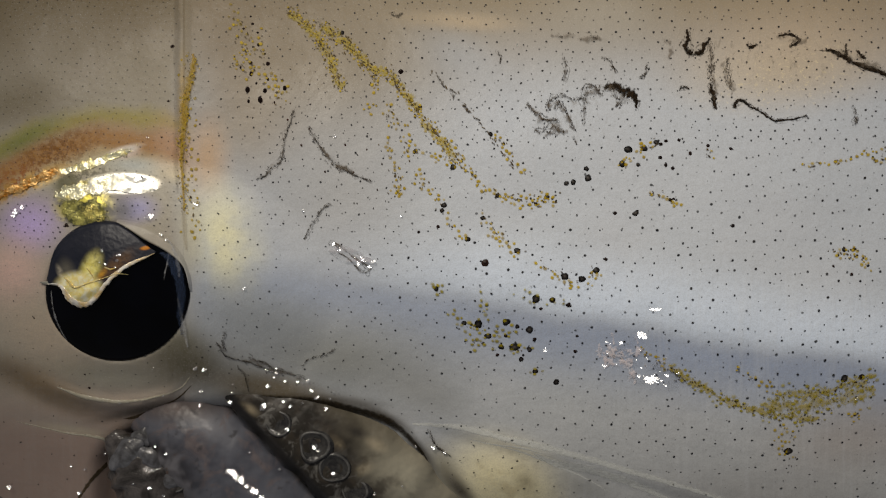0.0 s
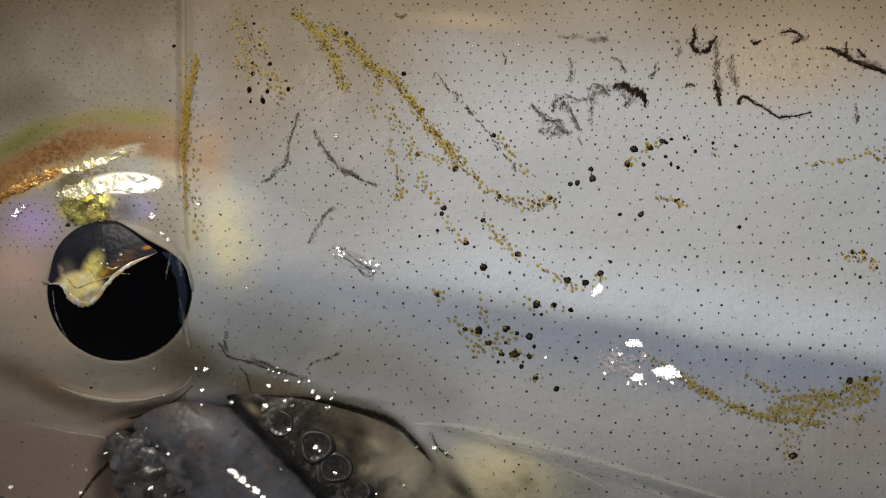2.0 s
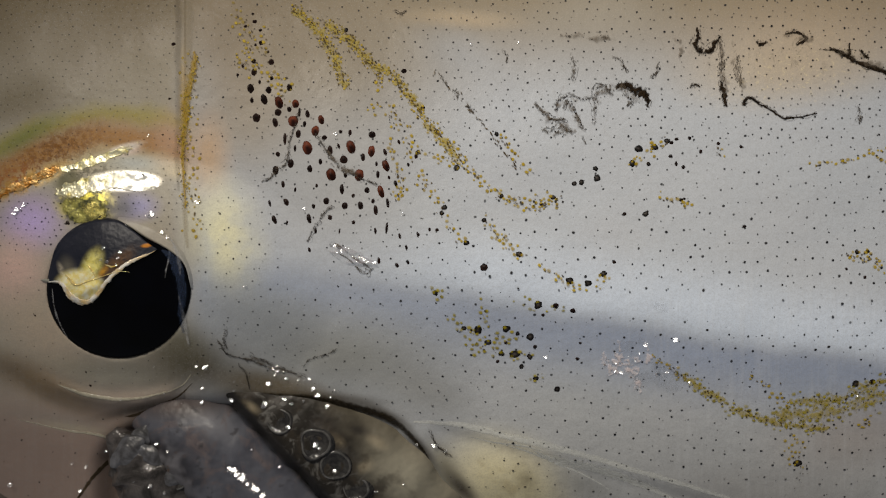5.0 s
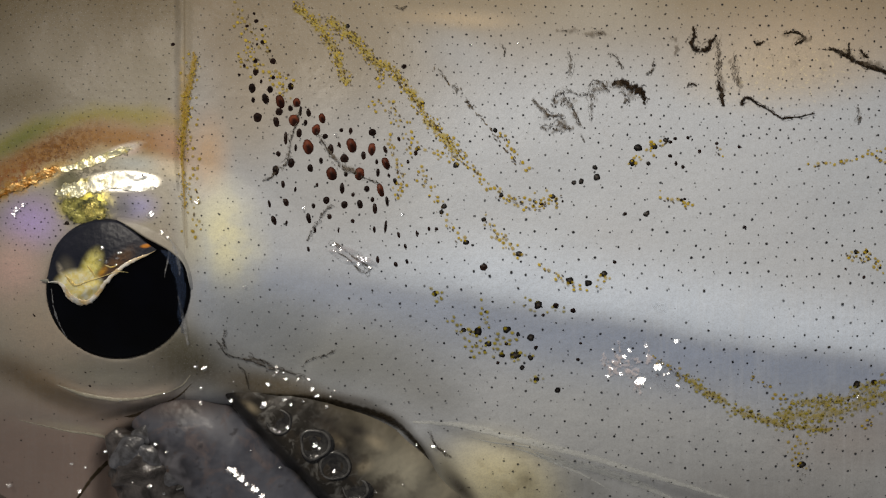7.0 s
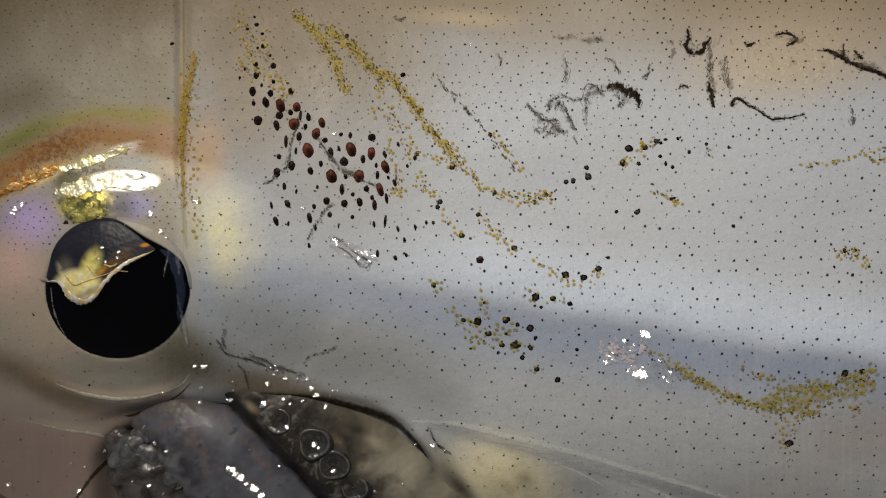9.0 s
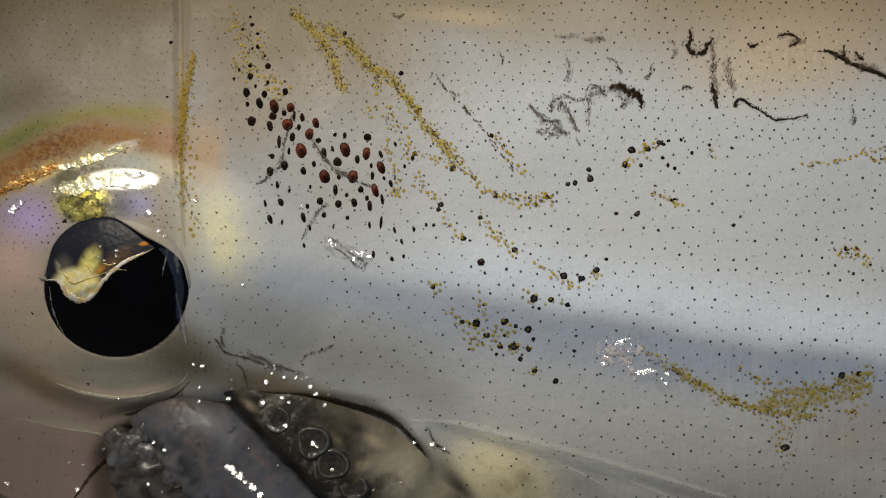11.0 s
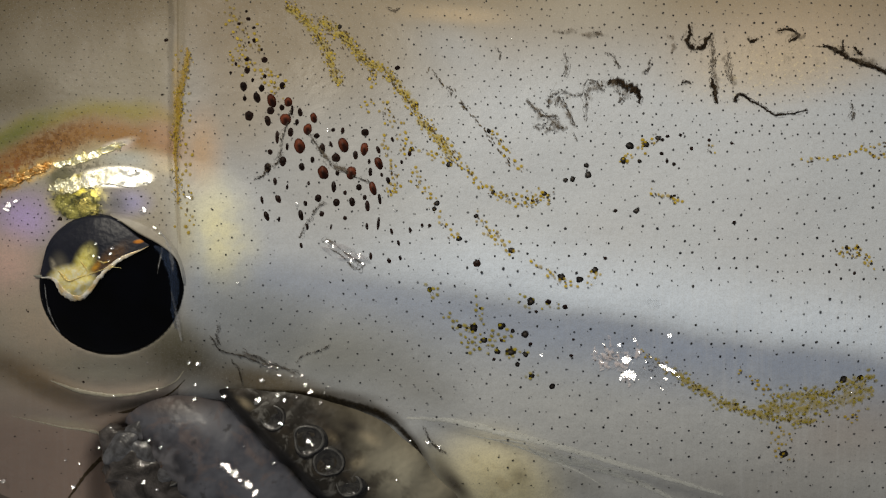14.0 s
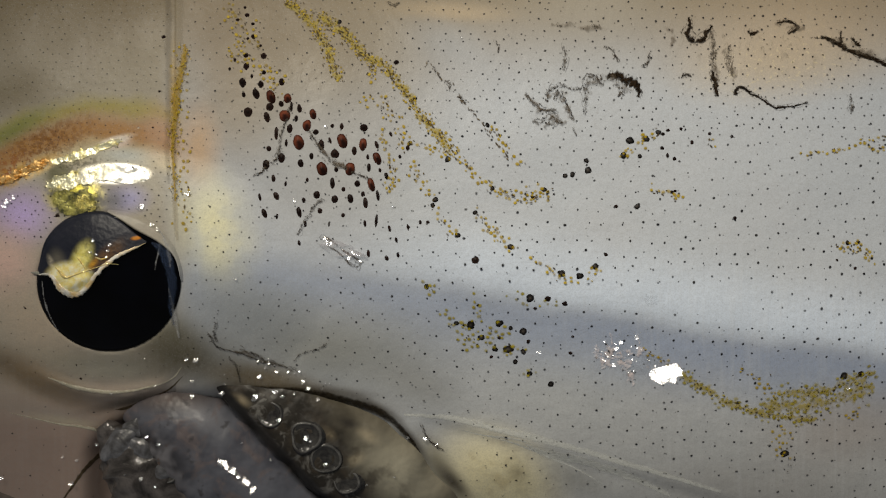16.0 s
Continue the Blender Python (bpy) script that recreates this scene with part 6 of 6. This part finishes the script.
def bead_mesh(name, seed, high=0.45, uneven=0.25, material=BEAD_GLOSS):
    """A flat bead, 4.5 steps in radius."""
    verts, faces = [], []
    sides, rings = 32, 5
    for k in range(rings + 1):
        r = k / rings
        for i in range(sides):
            a = 2 * math.pi * i / sides
            w = 4.5 * r * (1 + uneven * noise.noise((2.4 * math.cos(a) + seed, 2.4 * math.sin(a), seed)))
            verts.append((w * math.cos(a) * K, w * math.sin(a) * K, high * (1 - r * r) * K))
    for k in range(rings):
        for i in range(sides):
            j = (i + 1) % sides
            faces.append((k * sides + j, k * sides + i, (k + 1) * sides + i, (k + 1) * sides + j))
    return mesh_of(name, verts, faces, material)


def facing(p):
    """A pose at p whose z leans halfway to the lamp."""
    n = ((lamp.matrix_world.translation - p).normalized() + (Vector((0, 0, HEIGHT * K)) - p).normalized()).normalized()
    x = Vector((1, 0, 0))
    x = (x - n * x.dot(n)).normalized()
    return Matrix.Translation(p) @ Matrix((x, n.cross(x), n)).transposed().to_4x4()


# milky pinkish strands in the slime
slime_random = random.Random(17)
for k in range(11):
    a, r = slime_random.uniform(0, 6.28), math.sqrt(slime_random.random())
    u, v, way = 1112 + 50 * r * math.cos(a), 636 + 12 * r * math.cos(a) + 26 * r * math.sin(a), slime_random.uniform(-0.2, 1.1)
    line = []
    for j in range(slime_random.randint(4, 7)):
        line.append((u, v, slime_random.uniform(3.0, 9.0) * (0.4 if j == 0 else 1)))
        way += slime_random.uniform(-0.9, 0.9)
        u, v = u + 9 * math.cos(way), v + 9 * math.sin(way)
    ink(line, PINK, "milky pinkish strand of slime", 0.9)

# glints of the slime: added clear patches, turned to the lamp whenever one shows
fleck_random = random.Random(8)
FLECK_SHAPES = [bead_mesh("slime_fleck", 3.1 * k, 0.1, 0.45, GLAZE) for k in range(6)]
GLINTS = []
LIT = dict(zip(TIMES, range(25)))


def wet_patch(name, size_u, size_v, spin, label):
    ob = part(name, FLECK_SHAPES[fleck_random.randrange(6)].copy(), mantle, label)
    ob.data.transform(pose(0, 0, 0, 0, 0, spin) @ Matrix.Diagonal((size_u / 4.5, size_v / 4.5, math.sqrt(size_u * size_v) / 4.5, 1)))
    return ob


def glint(size_u, size_v, spin, places):
    """A larger patch: the times at which it catches the lamp, and where it is then."""
    ts = sorted(places)
    us = np.interp(TIMES, ts, [places[t][0] + SHIFT_X[LIT[t]] for t in ts])
    vs = np.interp(TIMES, ts, [places[t][1] - SHIFT_Y[LIT[t]] for t in ts])
    GLINTS.append((wet_patch("slime_patch", size_u, size_v, spin, "clear slime patch added to catch the lamp as a glint"), us, vs, [t in places for t in TIMES], 0.0, 0.0))


def fleck(u, v, size, lean, share):
    """A small fleck, lit for a share of the time."""
    ob = wet_patch("slime_fleck", 4.5 * size, 4.5 * size * fleck_random.uniform(0.45, 0.9), fleck_random.uniform(0, 180), "glinting fleck of wet slime")
    du, dv = slide(u, v)
    wave, late = fleck_random.uniform(1.5, 3.5), fleck_random.uniform(0, 6.28)
    lit = [math.sin(wave * t + late) > math.cos(math.pi * share) for t in TIMES]
    GLINTS.append((ob, u + du, v + dv, lit, fleck_random.uniform(-lean, lean), fleck_random.uniform(-lean, lean)))


glint(26, 15, -28, {1: (1175, 653), 1.5: (1179, 656), 2: (1178, 656)})
glint(20, 15, -10, {2.5: (1160, 659), 3: (1151, 661), 3.5: (1144, 666), 4: (1152, 663)})
glint(29, 23, -35, {15: (1172, 662), 15.5: (1172, 660), 16: (1175, 656)})
glint(14, 9, -20, {1: (1187, 680), 1.5: (1189, 688), 12.5: (1173, 683), 13: (1167, 689), 14.5: (1181, 681)})
glint(10, 7, 10, {0.5: (1135, 671), 1: (1126, 671), 1.5: (1126, 670), 2: (1128, 668), 6.5: (1135, 671), 7: (1133, 674), 7.5: (1134, 674)})
glint(13, 9, -25, {8: (1130, 671), 8.5: (1131, 663), 9: (1132, 662), 12: (1125, 658), 13: (1116, 663), 13.5: (1115, 663), 14: (1112, 663), 14.5: (1112, 663)})
glint(20, 7, 5, {11.5: (1142, 659)})
glint(10, 6, -35, {0: (1136, 594), 1: (1134, 600), 1.5: (1138, 602), 2: (1128, 608), 8: (1145, 605), 8.5: (1143, 597), 9: (1142, 592), 12.5: (1132, 590), 13: (1127, 594), 13.5: (1125, 597)})
glint(11, 7, 0, {1: (1108, 604), 1.5: (1113, 606), 2: (1118, 608), 8: (1117, 608)})
glint(16, 11, 25, {11.5: (1100, 607), 12: (1099, 606), 12.5: (1095, 613), 13: (1090, 620)})
glint(9, 14, 25, {7.5: (1123, 631), 8: (1120, 632)})
glint(8, 7, 0, {13.5: (1110, 634), 14: (1108, 637), 14.5: (1108, 641)})
glint(10, 7, 0, {8: (1092, 628), 13: (1086, 630)})
glint(7, 6, 0, {6.5: (1164, 649), 7: (1164, 650)})
glint(15, 10, -35, {12: (1160, 637), 12.5: (1164, 639), 13: (1160, 641)})
glint(12, 9, -20, {8: (1205, 666), 8.5: (1206, 660)})
glint(20, 5, -36, {12: (1192, 652), 13.5: (1170, 648), 14: (1178, 650), 14.5: (1178, 653)})
glint(13, 8, -15, {0: (1152, 672), 0.5: (1166, 677)})
glint(14, 8, -20, {0.5: (1159, 545), 1: (1168, 548)})
glint(10, 3, -5, {0: (1160, 548), 1.5: (1170, 541)})
glint(13, 6, 48, {0.5: (1043, 503), 1: (1047, 504), 1.5: (1053, 507), 2: (1057, 513), 2.5: (1057, 514), 3: (1063, 508)})
glint(4.5, 3.5, 30, {2.5: (1187, 601), 3: (1190, 596), 3.5: (1191, 602), 4: (1193, 602), 6.5: (1198, 603), 7: (1197, 604), 7.5: (1197, 601), 8: (1189, 596), 14: (1185, 594), 14.5: (1184, 594), 15: (1181, 596), 15.5: (1180, 596)})
for u, v, size in ((1140, 602, 1.1), (1112, 612, 1.1), (1104, 622, 1.0), (1090, 634, 1.1), (1082, 642, 1.0), (1118, 674, 1.0), (1140, 674, 1.0), (1196, 674, 1.0), (1178, 652, 1.0), (1220, 670, 0.9), (1190, 692, 0.9), (1182, 684, 0.9),
                   (1098, 652, 1.0), (1075, 657, 1.0), (1150, 624, 1.0), (1160, 642, 0.9), (1172, 670, 1.0)):
    fleck(u, v, 0.85 * size, 4.0, 0.45)
for k in range(30):
    a, r = fleck_random.uniform(0, 6.28), math.sqrt(fleck_random.random())
    fleck(1130 + 62 * r * math.cos(a), 642 + 20 * r * math.cos(a) + 30 * r * math.sin(a), fleck_random.uniform(0.25, 0.6), 4.0, 0.35)
for u, v, size in ((602, 437, 1.1), (610, 440, 0.9), (648, 456, 1.0), (655, 457, 1.0), (666, 463, 1.2), (598, 432, 0.7), (640, 466, 0.8), (660, 472, 0.8), (972, 627, 0.8)):
    fleck(u, v, size, 3.0, 0.8)

# clear beads added to make the wet skin's highlights, turned to the lamp
GLINT_BEADS_HEAD = [(28, 372, 1.8), (40, 364, 1.4), (263, 381, 1.8), (348, 357, 1.3), (260, 240, 0.6), (297, 728, 1.4), (24, 378, 1.4), (270, 650, 0.5), (288, 698, 0.6), (212, 710, 0.7), (180, 440, 0.7), (176, 461, 0.6),
                 (187, 465, 0.8), (210, 448, 0.7), (207, 458, 0.7), (203, 470, 0.7), (284, 412, 1.0), (294, 421, 0.9), (185, 800, 0.9), (15, 860, 1.3), (125, 822, 0.9), (140, 870, 1.1), (150, 828, 0.8)]
GLINT_BEADS_ARM = [(407, 710, 1.0), (465, 718, 1.5), (502, 708, 1.0), (514, 716, 1.0), (535, 711, 0.8), (577, 721, 0.9), (507, 758, 1.1), (557, 789, 1.2), (564, 795, 0.9), (573, 803, 0.8), (590, 836, 0.9), (625, 878, 0.8),
                (642, 872, 0.8), (663, 872, 0.8), (442, 798, 0.6), (494, 828, 0.7), (258, 778, 0.6), (274, 787, 0.8), (294, 801, 0.7), (264, 862, 1.3), (289, 875, 0.8), (235, 854, 0.5), (768, 790, 1.4), (787, 799, 0.8), (736, 788, 0.8), (712, 858, 0.7)]
GLINT_BEADS_FLANK = [(536, 370, 0.9), (710, 380, 0.8), (592, 238, 0.8), (432, 508, 0.8), (1516, 703, 0.8), (832, 80, 0.6), (915, 76, 0.6),
                  (488, 650, 0.9), (545, 672, 0.7)]
GLINT_BEADS_EDGE = [(345, 650, 0.9), (361, 652, 1.5), (474, 681, 1.1), (355, 689, 0.9), (354, 715, 0.9), (551, 690, 1.0), (560, 701, 1.1), (505, 671, 0.9), (472, 653, 0.6), (480, 655, 0.6), (489, 657, 0.8), (484, 665, 0.7), (500, 660, 0.5),
                 (526, 673, 0.6), (536, 675, 0.6), (412, 677, 0.5), (412, 693, 0.5), (590, 692, 0.5), (598, 692, 0.5), (584, 703, 0.5)]
GLINT_BEADS_STREAK = [(403, 832, 1.5), (409, 835, 1.7), (417, 841, 1.1), (424, 846, 1.6), (430, 851, 1.4), (437, 858, 1.3), (443, 864, 1.8), (449, 869, 1.7), (462, 881, 1.4)]
bead = bead_mesh("water_droplet", 0.0, 0.26)
flat_bead = bead_mesh("water_droplet", 4.0, 0.12, 0.35, GLAZE)
bead_random = random.Random(21)
for bead_spots in (GLINT_BEADS_HEAD, GLINT_BEADS_ARM, GLINT_BEADS_FLANK, GLINT_BEADS_EDGE, GLINT_BEADS_STREAK):
    for u, v, size in bead_spots:
        if u > 326 and not (u < 860 and v > polyline(POCKET, u) - 10):
            z = mantle_top(u, v)
        elif u < 326 and v < 740:
            z = max(head_top(u, v), eye_top(u, v) + 6)
        else:
            z = max(on_part(arm, u, v), on_part(arm_b, u, v), on_part(arm_c, u, v)) + 1
            z = max(z, on_part(arm_d, u, v), skin_top(u, v))
        drop = new("water_droplet", flat_bead if bead_spots is GLINT_BEADS_STREAK else bead)
        size *= bead_random.uniform(0.75, 1.15)
        drop.matrix_basis = facing(at(u, v, z + 3)) @ pose(0, 0, 0, bead_random.uniform(-3, 3), bead_random.uniform(-3, 3), bead_random.uniform(0, 90)) @ Matrix.Diagonal((size, size * 0.8, size, 1))
        tagged(drop, "clear bead added to make a glint on wet squid skin", "water droplet", "beads of water")

motions()
